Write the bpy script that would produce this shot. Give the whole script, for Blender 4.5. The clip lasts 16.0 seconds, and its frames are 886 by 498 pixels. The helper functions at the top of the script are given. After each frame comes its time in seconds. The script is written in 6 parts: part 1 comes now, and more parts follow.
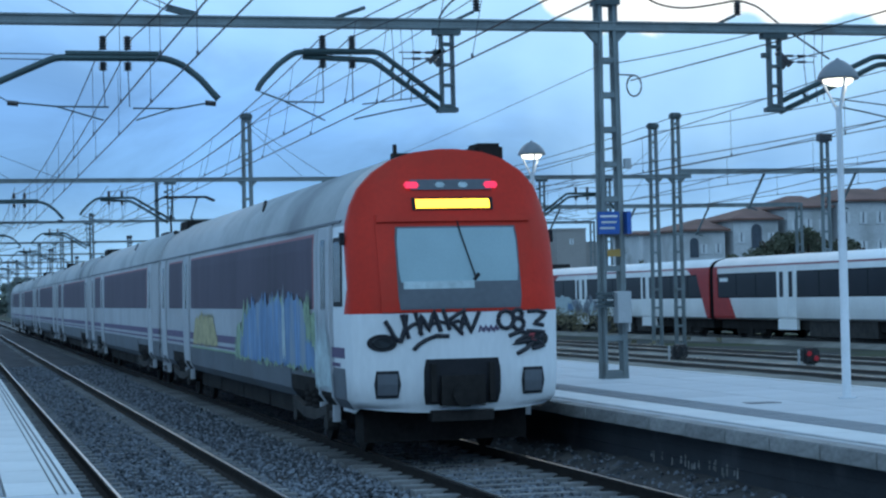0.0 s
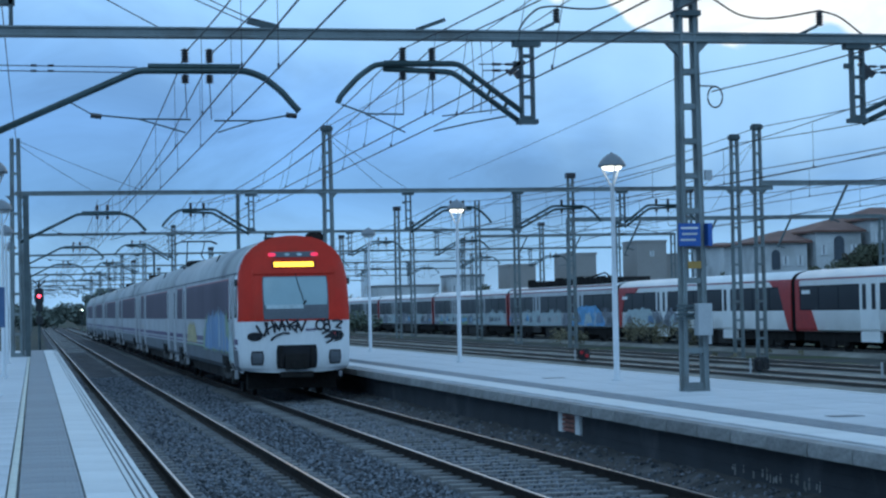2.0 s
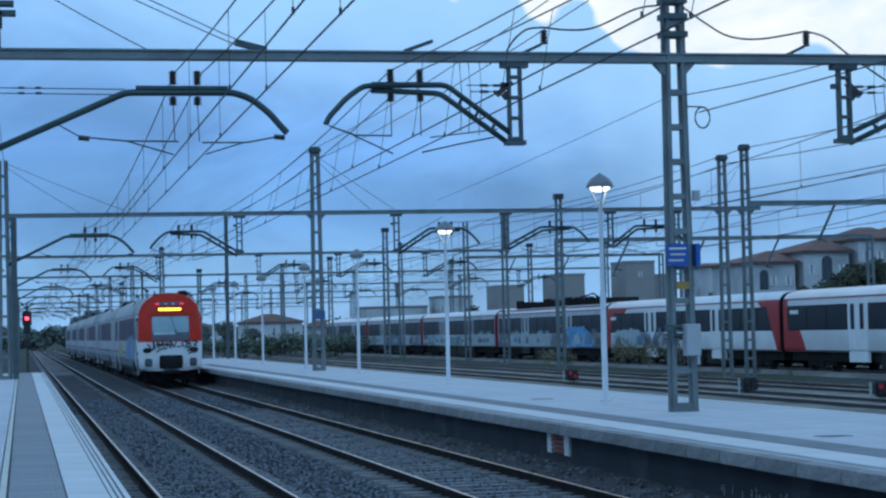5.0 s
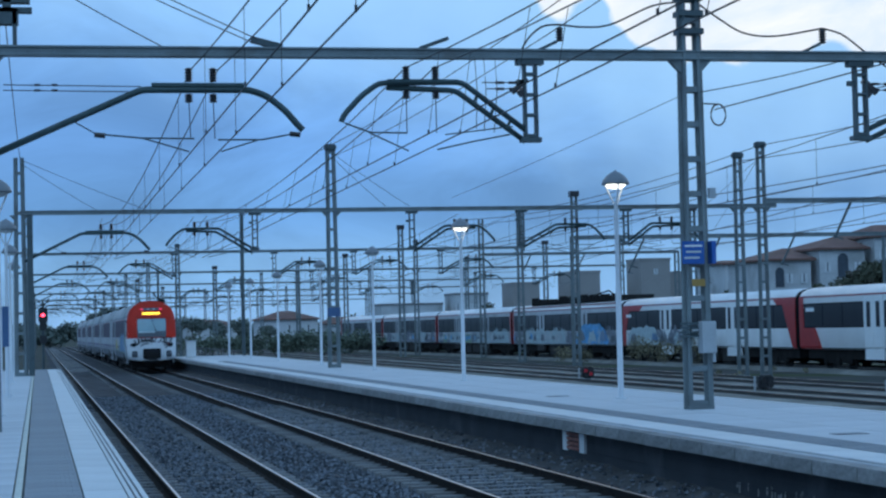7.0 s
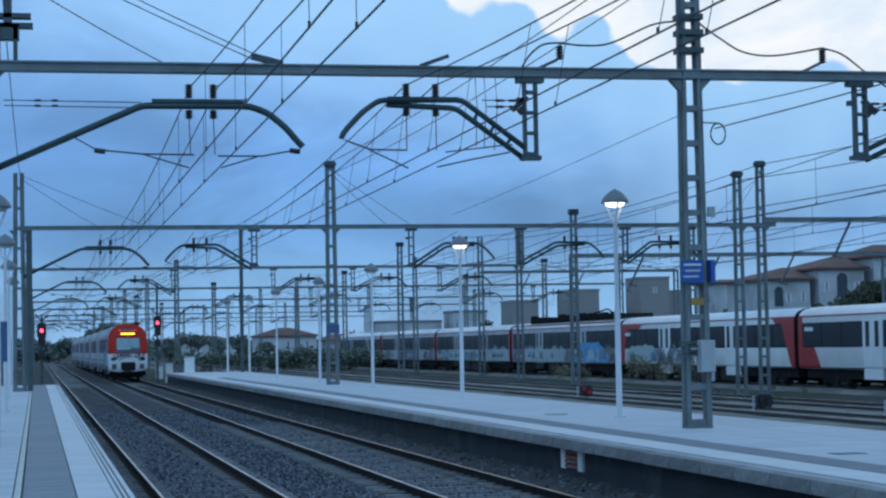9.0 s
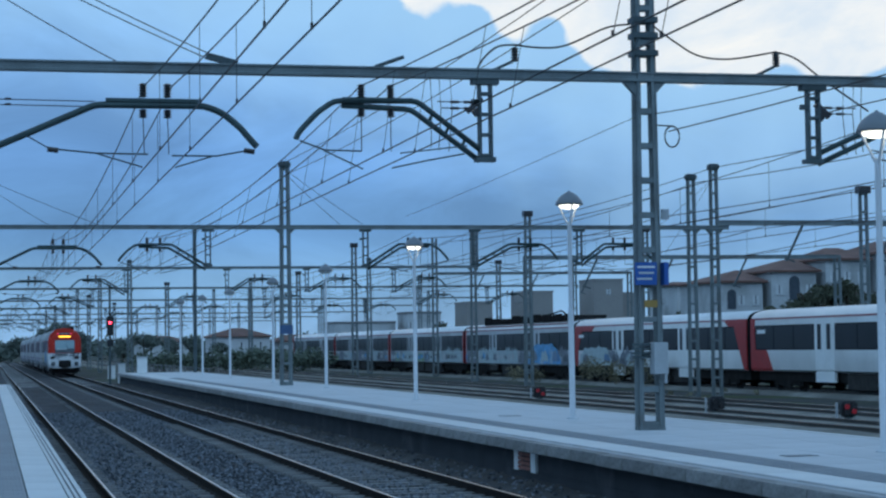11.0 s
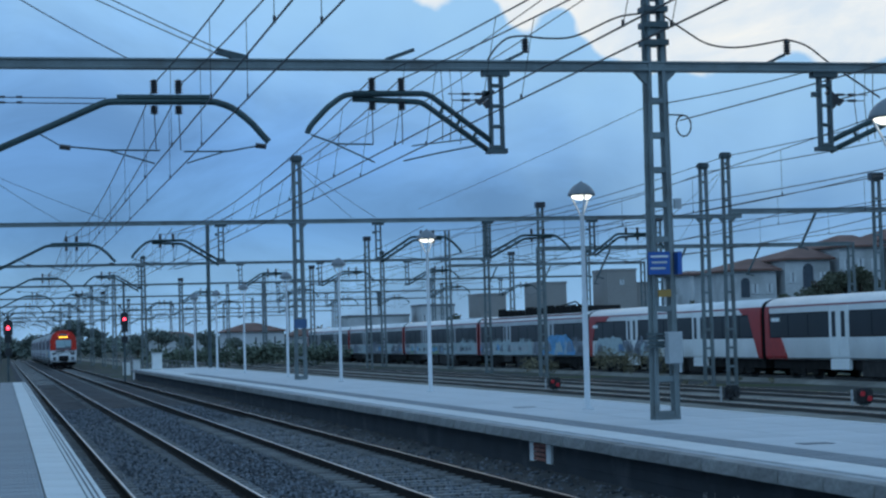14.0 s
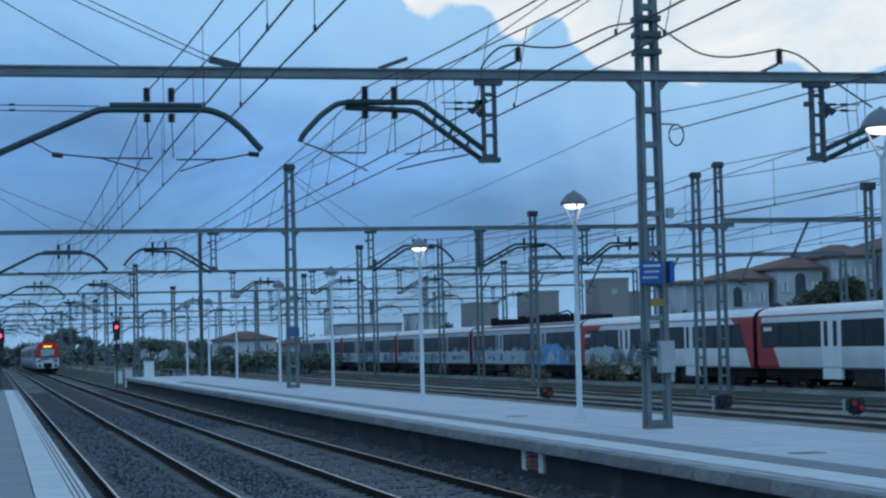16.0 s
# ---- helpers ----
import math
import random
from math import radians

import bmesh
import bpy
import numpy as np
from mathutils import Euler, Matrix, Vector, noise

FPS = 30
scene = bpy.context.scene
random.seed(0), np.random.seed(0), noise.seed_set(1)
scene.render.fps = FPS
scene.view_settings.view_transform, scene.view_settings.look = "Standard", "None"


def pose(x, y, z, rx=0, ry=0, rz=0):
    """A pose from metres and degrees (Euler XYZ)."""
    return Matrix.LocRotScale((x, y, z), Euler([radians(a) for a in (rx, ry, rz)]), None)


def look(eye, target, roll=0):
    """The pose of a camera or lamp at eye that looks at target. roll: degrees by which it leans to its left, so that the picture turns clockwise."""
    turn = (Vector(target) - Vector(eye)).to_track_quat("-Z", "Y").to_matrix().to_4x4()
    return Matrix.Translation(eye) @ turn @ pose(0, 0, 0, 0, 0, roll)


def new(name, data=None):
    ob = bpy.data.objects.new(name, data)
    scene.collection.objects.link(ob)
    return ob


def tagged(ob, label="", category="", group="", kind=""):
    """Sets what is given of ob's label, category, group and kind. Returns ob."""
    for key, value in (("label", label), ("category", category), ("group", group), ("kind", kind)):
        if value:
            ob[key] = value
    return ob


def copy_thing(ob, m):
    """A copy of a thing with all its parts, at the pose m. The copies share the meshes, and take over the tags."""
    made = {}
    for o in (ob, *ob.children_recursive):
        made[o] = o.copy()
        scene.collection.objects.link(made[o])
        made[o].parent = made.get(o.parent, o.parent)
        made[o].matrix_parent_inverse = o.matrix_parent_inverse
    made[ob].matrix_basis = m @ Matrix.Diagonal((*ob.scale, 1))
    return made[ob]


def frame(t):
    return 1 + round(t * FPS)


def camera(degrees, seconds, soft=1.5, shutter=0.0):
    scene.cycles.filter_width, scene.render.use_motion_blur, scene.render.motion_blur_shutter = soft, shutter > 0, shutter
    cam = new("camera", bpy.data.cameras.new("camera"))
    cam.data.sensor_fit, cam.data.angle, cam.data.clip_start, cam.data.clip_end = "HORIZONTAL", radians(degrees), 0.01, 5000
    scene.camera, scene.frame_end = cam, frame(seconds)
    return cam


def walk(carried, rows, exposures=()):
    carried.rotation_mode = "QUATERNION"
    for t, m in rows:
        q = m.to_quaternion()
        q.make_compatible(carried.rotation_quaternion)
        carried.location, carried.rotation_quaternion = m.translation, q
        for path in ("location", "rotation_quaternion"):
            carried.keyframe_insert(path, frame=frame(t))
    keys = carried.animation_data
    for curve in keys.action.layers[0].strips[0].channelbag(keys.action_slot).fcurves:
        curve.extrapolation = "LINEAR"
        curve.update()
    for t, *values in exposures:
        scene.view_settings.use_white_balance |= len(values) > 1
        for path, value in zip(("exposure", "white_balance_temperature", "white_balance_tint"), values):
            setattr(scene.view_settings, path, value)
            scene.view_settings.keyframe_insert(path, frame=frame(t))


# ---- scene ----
# Plan: x to the right of the tracks' run, y along the tracks, z above the rail heads.
EYE = Vector((0.0, 0.0, 2.177))
cam = camera(25.98, 16.0, soft=2.35)
TURNS = [  # seconds, turn to the right, tilt up, lean (degrees)
    (0.0, 14.430, 1.388, -1.311),
    (0.5, 13.225, 1.349, -1.448),
    (1.0, 12.911, 1.453, -1.351),
    (1.5, 12.224, 1.769, -1.341),
    (2.0, 12.056, 1.790, -1.203),
    (2.5, 11.969, 1.977, -1.154),
    (3.0, 12.056, 2.021, -1.048),
    (3.5, 12.159, 1.951, -1.237),
    (4.0, 12.409, 2.191, -1.165),
    (4.2, 12.487, 2.413, -1.388),
    (6.5, 12.183, 2.402, -1.224),
    (7.0, 11.957, 2.341, -1.330),
    (7.5, 12.009, 2.363, -1.317),
    (8.0, 12.271, 2.449, -1.136),
    (8.5, 12.325, 2.671, -1.087),
    (9.0, 11.990, 2.861, -1.023),
    (9.5, 12.422, 2.670, -0.900),
    (10.0, 13.122, 2.687, -0.632),
    (10.2, 13.293, 2.714, -0.700),
    (12.5, 13.214, 3.045, -1.010),
    (13.0, 12.873, 2.750, -1.256),
    (13.5, 13.051, 2.724, -1.338),
    (14.0, 12.967, 2.653, -1.535),
    (14.5, 13.849, 2.488, -1.451),
    (15.0, 13.577, 2.614, -1.231),
    (15.5, 13.796, 2.709, -1.295),
    (16.0, 13.196, 2.907, -1.416),
]


def aim(turn, tilt):
    a, b = radians(turn), radians(tilt)
    return Vector((math.sin(a) * math.cos(b), math.cos(a) * math.cos(b), math.sin(b)))


walk(cam, [(t, look(EYE, EYE + 10 * aim(a, b), c)) for t, a, b, c in TURNS], exposures=[(0.0, 0.41, 6800, 7), (1.0, 0.39, 6800, 7), (2.0, 0.27, 6650, 7), (4.0, 0.14, 6400, 8), (7.0, 0.04, 6260, 9), (9.0, 0.01, 6460, 9), (12.0, -0.07, 6590, 7), (16.0, -0.09, 6560, 7)])

# ---- light: a cloudy dusk sky ----
world = bpy.data.worlds.new("dusk_sky")
scene.world = world
world.use_nodes = True


def sky_nodes():
    nt = world.node_tree
    n, l = nt.nodes, nt.links
    n.clear()
    out, bg = n.new("ShaderNodeOutputWorld"), n.new("ShaderNodeBackground")
    geo = n.new("ShaderNodeTexCoord")
    sep = n.new("ShaderNodeSeparateXYZ")
    l.new(geo.outputs["Generated"], sep.inputs[0])
    # clear sky behind the clouds
    air = n.new("ShaderNodeTexSky")
    air.sky_type, air.sun_disc = "NISHITA", False
    air.sun_elevation, air.sun_rotation = radians(7), radians(62)
    # cloud deck: blue-grey, brighter overhead
    ramp = n.new("ShaderNodeValToRGB")
    ramp.color_ramp.interpolation = "EASE"
    stops = [(0.0, (0.235, 0.44, 0.73)), (0.030, (0.208, 0.43, 0.735)), (0.062, (0.140, 0.33, 0.655)), (0.10, (0.152, 0.353, 0.735)), (0.17, (0.224, 0.463, 0.865)), (0.32, (0.38, 0.65, 1.02)), (1.0, (0.138, 0.31, 0.60))]
    els = ramp.color_ramp.elements
    while len(els) < len(stops):
        els.new(0.5)
    for e, (p, c) in zip(els, stops):
        e.position, e.color = p, (*c, 1)
    l.new(sep.outputs["Z"], ramp.inputs[0])
    # soft cloud texture, stretched flat
    mp = n.new("ShaderNodeMapping")
    mp.inputs["Scale"].default_value = (3.8, 3.8, 8.0)
    l.new(geo.outputs["Generated"], mp.inputs[0])
    nz = n.new("ShaderNodeTexNoise")
    nz.inputs["Scale"].default_value, nz.inputs["Detail"].default_value, nz.inputs["Roughness"].default_value = 2.2, 7, 0.6
    nz.inputs["Distortion"].default_value = 0.7
    l.new(mp.outputs[0], nz.inputs[0])
    vr = n.new("ShaderNodeMapRange")
    vr.inputs[1].default_value, vr.inputs[2].default_value, vr.inputs[3].default_value, vr.inputs[4].default_value = 0.33, 0.67, 0.81, 1.20
    l.new(nz.outputs[0], vr.inputs[0])
    mul = n.new("ShaderNodeMix")
    mul.data_type, mul.blend_type = "RGBA", "MULTIPLY"
    mul.inputs[0].default_value = 1
    l.new(ramp.outputs[0], mul.inputs[6])
    l.new(vr.outputs[0], mul.inputs[7])
    # the bright break in the clouds: above a billowed edge, to the right of the line's end
    def math_node(op, a, b, c=0.0):
        k = n.new("ShaderNodeMath")
        k.operation = op
        for slot, v in zip(k.inputs, (a, b, c)):
            if isinstance(v, (int, float)):
                slot.default_value = v
            else:
                l.new(v, slot)
        return k.outputs[0]

    turn = math_node("ARCTAN2", sep.outputs["X"], sep.outputs["Y"])
    rise = math_node("ARCSINE", sep.outputs["Z"], 0)
    puff = n.new("ShaderNodeTexNoise")
    puff.inputs["Scale"].default_value, puff.inputs["Detail"].default_value = 30, 6
    l.new(geo.outputs["Generated"], puff.inputs[0])
    lobe = n.new("ShaderNodeTexVoronoi")  # rounded billows along the edge
    lobe.feature = "SMOOTH_F1"
    lobe.inputs["Scale"].default_value, lobe.inputs["Smoothness"].default_value = 34, 0.25
    l.new(geo.outputs["Generated"], lobe.inputs["Vector"])
    steep = math_node("MULTIPLY_ADD", turn, -0.65, radians(8.15 + 0.65 * 18.1))
    gentle = math_node("MULTIPLY_ADD", turn, -0.28, radians(9.4 + 0.28 * 15.7))
    edge = math_node("MAXIMUM", math_node("MINIMUM", steep, gentle), radians(7.75))
    over = math_node("SUBTRACT", rise, edge)
    over = math_node("MULTIPLY_ADD", puff.outputs[0], radians(1.5), math_node("SUBTRACT", over, radians(0.75)))
    over = math_node("MULTIPLY_ADD", lobe.outputs["Distance"], radians(1.5), math_node("SUBTRACT", over, radians(0.62)))
    side = math_node("SUBTRACT", radians(46), turn)
    high = math_node("SUBTRACT", radians(24), rise)
    least = math_node("MINIMUM", over, math_node("MULTIPLY", math_node("MINIMUM", side, high), 0.2))
    gap = n.new("ShaderNodeMapRange")
    gap.interpolation_type = "SMOOTHSTEP"
    gap.inputs[1].default_value, gap.inputs[2].default_value = radians(-0.06), radians(0.22)
    l.new(least, gap.inputs[0])
    lit = n.new("ShaderNodeMix")
    lit.data_type = "RGBA"
    white = n.new("ShaderNodeMix")  # bright haze seen through the break, uneven
    white.data_type = "RGBA"
    white.inputs[6].default_value, white.inputs[7].default_value = (0.72, 0.82, 0.95, 1), (1.02, 1.0, 0.98, 1)
    haze = n.new("ShaderNodeMapRange")
    haze.inputs[1].default_value, haze.inputs[2].default_value = 0.36, 0.60
    l.new(nz.outputs[0], haze.inputs[0])
    l.new(haze.outputs[0], white.inputs[0])
    l.new(white.outputs[2], lit.inputs[7])
    l.new(gap.outputs[0], lit.inputs[0])
    thin = n.new("ShaderNodeMapRange")  # thinner cloud round the break
    thin.interpolation_type = "SMOOTHSTEP"
    thin.inputs[1].default_value, thin.inputs[2].default_value, thin.inputs[4].default_value = radians(-6.5), radians(0.4), 0.8
    l.new(least, thin.inputs[0])
    veil = n.new("ShaderNodeMix")
    veil.data_type = "RGBA"
    veil.inputs[7].default_value = (0.37, 0.65, 0.98, 1)
    l.new(thin.outputs[0], veil.inputs[0])
    l.new(mul.outputs[2], veil.inputs[6])
    l.new(veil.outputs[2], lit.inputs[6])
    add = n.new("ShaderNodeMix")
    add.data_type, add.blend_type = "RGBA", "ADD"
    add.inputs[0].default_value = 0.004
    l.new(lit.outputs[2], add.inputs[6])
    l.new(air.outputs[0], add.inputs[7])
    l.new(add.outputs[2], bg.inputs[0])
    bg.inputs[1].default_value = 1.0
    l.new(bg.outputs[0], out.inputs[0])


sky_nodes()
sun = new("sun", bpy.data.lights.new("sun", "SUN"))
sun.data.energy, sun.data.angle, sun.data.color = 0.30, radians(40), (0.50, 0.76, 1.0)
sun.matrix_world = look((-12, -20, 50), (0, 30, 0))


# ---- materials ----
def material(name, base, rough=0.6, metal=0.0, vary=0.25, scale=3.0, fine=40.0, bump=0.0, stain=None, stain_at=(0.5, 0.7), random_tint=0.0, glow=None, stretch=(1, 1, 1), islands=False, spec=0.5):
    m = bpy.data.materials.new(name)
    m.use_nodes = True
    n, l = m.node_tree.nodes, m.node_tree.links
    b = n["Principled BSDF"]
    b.inputs["Specular IOR Level"].default_value = spec
    b.inputs["Roughness"].default_value, b.inputs["Metallic"].default_value = rough, metal
    co = n.new("ShaderNodeTexCoord")
    mp = n.new("ShaderNodeMapping")
    mp.inputs["Scale"].default_value = stretch
    l.new(co.outputs["Object"], mp.inputs[0])
    big, small = n.new("ShaderNodeTexNoise"), n.new("ShaderNodeTexNoise")
    for t, s, d in ((big, scale, 5), (small, fine, 3)):
        t.inputs["Scale"].default_value, t.inputs["Detail"].default_value = s, d
        l.new(mp.outputs[0], t.inputs[0])
    mixv = n.new("ShaderNodeMath")
    mixv.operation = "MULTIPLY_ADD"
    mixv.inputs[1].default_value = 0.6
    l.new(small.outputs[0], mixv.inputs[0])
    l.new(big.outputs[0], mixv.inputs[2])
    r = n.new("ShaderNodeMapRange")
    r.inputs[1].default_value, r.inputs[2].default_value, r.inputs[3].default_value, r.inputs[4].default_value = 0.5, 1.1, 1 - vary, 1 + vary
    l.new(mixv.outputs[0], r.inputs[0])
    val = r.outputs[0]
    if random_tint:
        oi = n.new("ShaderNodeNewGeometry" if islands else "ShaderNodeObjectInfo")
        rr = n.new("ShaderNodeMapRange")
        rr.inputs[3].default_value, rr.inputs[4].default_value = 1 - random_tint, 1 + random_tint
        l.new(oi.outputs["Random Per Island" if islands else "Random"], rr.inputs[0])
        mm = n.new("ShaderNodeMath")
        mm.operation = "MULTIPLY"
        l.new(val, mm.inputs[0])
        l.new(rr.outputs[0], mm.inputs[1])
        val = mm.outputs[0]
    c = n.new("ShaderNodeMix")
    c.data_type, c.blend_type = "RGBA", "MULTIPLY"
    c.inputs[0].default_value = 1
    c.inputs[6].default_value = (*base, 1)
    l.new(val, c.inputs[7])
    colour = c.outputs[2]
    if stain:
        t = n.new("ShaderNodeTexNoise")
        t.inputs["Scale"].default_value, t.inputs["Detail"].default_value = scale * 0.7, 7
        l.new(mp.outputs[0], t.inputs[0])
        f = n.new("ShaderNodeMapRange")
        f.inputs[1].default_value, f.inputs[2].default_value = stain_at
        l.new(t.outputs[0], f.inputs[0])
        k = n.new("ShaderNodeMix")
        k.data_type = "RGBA"
        k.inputs[7].default_value = (*stain, 1)
        l.new(f.outputs[0], k.inputs[0])
        l.new(colour, k.inputs[6])
        colour = k.outputs[2]
    l.new(colour, b.inputs["Base Color"])
    if bump:
        bp = n.new("ShaderNodeBump")
        bp.inputs["Strength"].default_value, bp.inputs["Distance"].default_value = bump, 0.02
        l.new(small.outputs[0], bp.inputs["Height"])
        l.new(bp.outputs[0], b.inputs["Normal"])
    if glow:
        b.inputs["Emission Color"].default_value, b.inputs["Emission Strength"].default_value = (*glow[0], 1), glow[1]
    return m


M = dict(
    earth=material("earth", (0.078, 0.078, 0.072), 0.95, spec=0.1, vary=0.45, scale=0.25, fine=14, bump=0.5, stain=(0.07, 0.085, 0.04), stain_at=(0.5, 0.62)),
    ballast=material("ballast", (0.076, 0.077, 0.082), 0.95, spec=0.1, vary=0.5, scale=0.8, fine=22, bump=1.0, stain=(0.06, 0.052, 0.046), stain_at=(0.5, 0.72)),
    stone=material("ballast_stone", (0.135, 0.145, 0.160), 0.9, spec=0.15, vary=0.25, scale=14, fine=60, random_tint=0.75, islands=True),
    old_ballast=material("old_ballast", (0.22, 0.208, 0.182), 0.95, spec=0.15, vary=0.5, scale=0.6, fine=18, bump=0.8),
    railtop=material("polished_rail", (0.55, 0.53, 0.50), 0.28, 1.0, vary=0.15, scale=2, fine=30),
    railside=material("rusty_rail", (0.026, 0.022, 0.020), 0.9, spec=0.1, vary=0.35, scale=4, fine=50, bump=0.3),
    sleeper=material("sleeper_concrete", (0.19, 0.187, 0.182), 0.9, vary=0.3, scale=5, fine=40, bump=0.4, random_tint=0.25),
    paving=material("pale_paving", (0.575, 0.58, 0.585), 0.8, spec=0.3, vary=0.14, scale=0.9, fine=30, bump=0.1, stain=(0.48, 0.48, 0.47), stain_at=(0.55, 0.72), random_tint=0.05),
    nosing=material("white_nosing", (0.66, 0.66, 0.645), 0.7, vary=0.12, scale=1.5, fine=30, random_tint=0.04),
    edgegrey=material("worn_edge_paving", (0.43, 0.435, 0.44), 0.8, vary=0.22, scale=1.4, fine=30, bump=0.15, stain=(0.30, 0.30, 0.29), stain_at=(0.5, 0.72), random_tint=0.08, stretch=(2.5, 0.6, 1)),
    tactile=material("grey_tactile", (0.30, 0.315, 0.33), 0.75, vary=0.15, scale=1.2, fine=40, random_tint=0.06),
    groove=material("dark_groove", (0.075, 0.08, 0.085), 0.85, vary=0.2),
    yellow=material("faded_yellow_line", (0.60, 0.60, 0.52), 0.75, vary=0.2, scale=2, fine=40),
    coping=material("coping_concrete", (0.27, 0.262, 0.25), 0.85, random_tint=0.18, vary=0.4, scale=2.6, fine=25, bump=0.3, stain=(0.16, 0.16, 0.15), stain_at=(0.5, 0.66), stretch=(1, 0.4, 1)),
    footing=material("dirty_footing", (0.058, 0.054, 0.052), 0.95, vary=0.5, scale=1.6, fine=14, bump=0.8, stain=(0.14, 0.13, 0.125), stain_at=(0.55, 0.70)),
    yardrail=material("dull_yard_rail", (0.075, 0.066, 0.060), 0.85, vary=0.3, scale=3, fine=40),
    # near-black base colour, much darker than the coping, with paler blotches
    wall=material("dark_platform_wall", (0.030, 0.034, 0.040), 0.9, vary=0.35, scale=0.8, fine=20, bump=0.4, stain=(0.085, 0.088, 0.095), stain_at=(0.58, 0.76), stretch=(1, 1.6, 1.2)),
    steel=material("galvanised_steel", (0.195, 0.228, 0.232), 0.6, 0.25, vary=0.25, scale=1.5, fine=25, stain=(0.13, 0.12, 0.11), stain_at=(0.55, 0.75)),
    darksteel=material("weathered_steel", (0.085, 0.11, 0.115), 0.6, 0.4, vary=0.3, scale=2, fine=30),
    armsteel=material("dark_arm_steel", (0.055, 0.09, 0.092), 0.5, 0.4, vary=0.3, scale=2, fine=30),
    tread=material("red_brown_paint", (0.32, 0.13, 0.10), 0.8, vary=0.35, scale=6, fine=40),
    farblue=material("faded_blue_sign", (0.06, 0.12, 0.24), 0.6, vary=0.15),
    wire=material("copper_wire", (0.05, 0.05, 0.05), 0.55, 0.6, vary=0.1),
    insulator=material("dark_insulator", (0.035, 0.03, 0.03), 0.3, vary=0.15),
    pole=material("white_pole_paint", (0.66, 0.68, 0.70), 0.45, vary=0.1, scale=2, fine=20),
    lampcap=material("lamp_cap", (0.22, 0.23, 0.24), 0.5, vary=0.12),
    lampglow=material("lit_lamp", (0.9, 0.9, 0.85), 0.4, vary=0.05, glow=((1.0, 0.98, 0.85), 2.2)),
    lampoff=material("lamp_bowl", (0.55, 0.56, 0.54), 0.35, vary=0.08),
    blue=material("blue_sign", (0.02, 0.10, 0.36), 0.45, vary=0.1),
    whitepaint=material("white_paint", (0.78, 0.78, 0.76), 0.5, vary=0.08),
    orange=material("orange_plate", (0.36, 0.21, 0.05), 0.5, vary=0.1),
    cabinet=material("grey_cabinet", (0.40, 0.42, 0.43), 0.5, vary=0.12, scale=4),
    dimred=material("dim_red_lens", (0.35, 0.02, 0.03), 0.3, vary=0.02, glow=((1.0, 0.05, 0.08), 0.05)),
    redlight=material("red_signal_light", (0.6, 0.02, 0.03), 0.3, vary=0.02, glow=((1.0, 0.05, 0.10), 6.0)),
    whitelight=material("white_signal_light", (0.6, 0.7, 0.65), 0.3, vary=0.02, glow=((0.75, 1.0, 0.92), 8.0)),
    black=material("black_paint", (0.02, 0.02, 0.022), 0.5, vary=0.2),
)


# ---- mesh helpers ----
def box(bm, x0, x1, y0, y1, z0, z1):
    v = [bm.verts.new((x, y, z)) for x in (x0, x1) for y in (y0, y1) for z in (z0, z1)]
    for f in ((0, 1, 3, 2), (4, 6, 7, 5), (0, 4, 5, 1), (2, 3, 7, 6), (0, 2, 6, 4), (1, 5, 7, 3)):
        bm.faces.new([v[i] for i in f])
    return v


def bar(bm, p, q, w, h=None, up=(0, 0, 1)):
    """A straight bar of w x h from p to q."""
    h = w if h is None else h
    p, q = Vector(p), Vector(q)
    d = (q - p).normalized()
    s = d.cross(Vector(up))
    if s.length < 1e-4:
        s = d.cross(Vector((0, 1, 0)))
    s.normalize()
    u = s.cross(d)
    ring = lambda c: [bm.verts.new(c + s * a * w / 2 + u * b * h / 2) for a, b in ((-1, -1), (1, -1), (1, 1), (-1, 1))]
    a, b = ring(p), ring(q)
    for i in range(4):
        bm.faces.new((a[i], a[(i + 1) % 4], b[(i + 1) % 4], b[i]))
    bm.faces.new(a[::-1]), bm.faces.new(b)


def tube(bm, pts, r, n=6, caps=True):
    pts = [Vector(p) for p in pts]
    rings = []
    for i, p in enumerate(pts):
        d = (pts[min(i + 1, len(pts) - 1)] - pts[max(i - 1, 0)]).normalized()
        s = d.cross(Vector((0, 0, 1)))
        if s.length < 1e-3:
            s = Vector((1, 0, 0))
        s.normalize()
        u = s.cross(d)
        rings.append([bm.verts.new(p + r * (math.cos(2 * math.pi * k / n) * s + math.sin(2 * math.pi * k / n) * u)) for k in range(n)])
    for a, b in zip(rings, rings[1:]):
        for k in range(n):
            bm.faces.new((a[k], a[(k + 1) % n], b[(k + 1) % n], b[k]))
    if caps:
        bm.faces.new(rings[0][::-1]), bm.faces.new(rings[-1])


def lathe(bm, profile, x=0, y=0, z=0, n=14):
    """A turned shape about the z axis; profile: (radius, height)."""
    rings = [[bm.verts.new((x + r * math.cos(2 * math.pi * k / n), y + r * math.sin(2 * math.pi * k / n), z + h)) for k in range(n)] for r, h in profile]
    for a, b in zip(rings, rings[1:]):
        for k in range(n):
            bm.faces.new((a[k], a[(k + 1) % n], b[(k + 1) % n], b[k]))
    bm.faces.new(rings[0][::-1]), bm.faces.new(rings[-1])


def mesh_of(name, bm, mats, smooth=False):
    bmesh.ops.recalc_face_normals(bm, faces=bm.faces[:])
    me = bpy.data.meshes.new(name)
    bm.to_mesh(me)
    bm.free()
    for m in (mats if isinstance(mats, (list, tuple)) else [mats]):
        me.materials.append(m)
    if smooth:
        me.polygons.foreach_set("use_smooth", [True] * len(me.polygons))
    return me


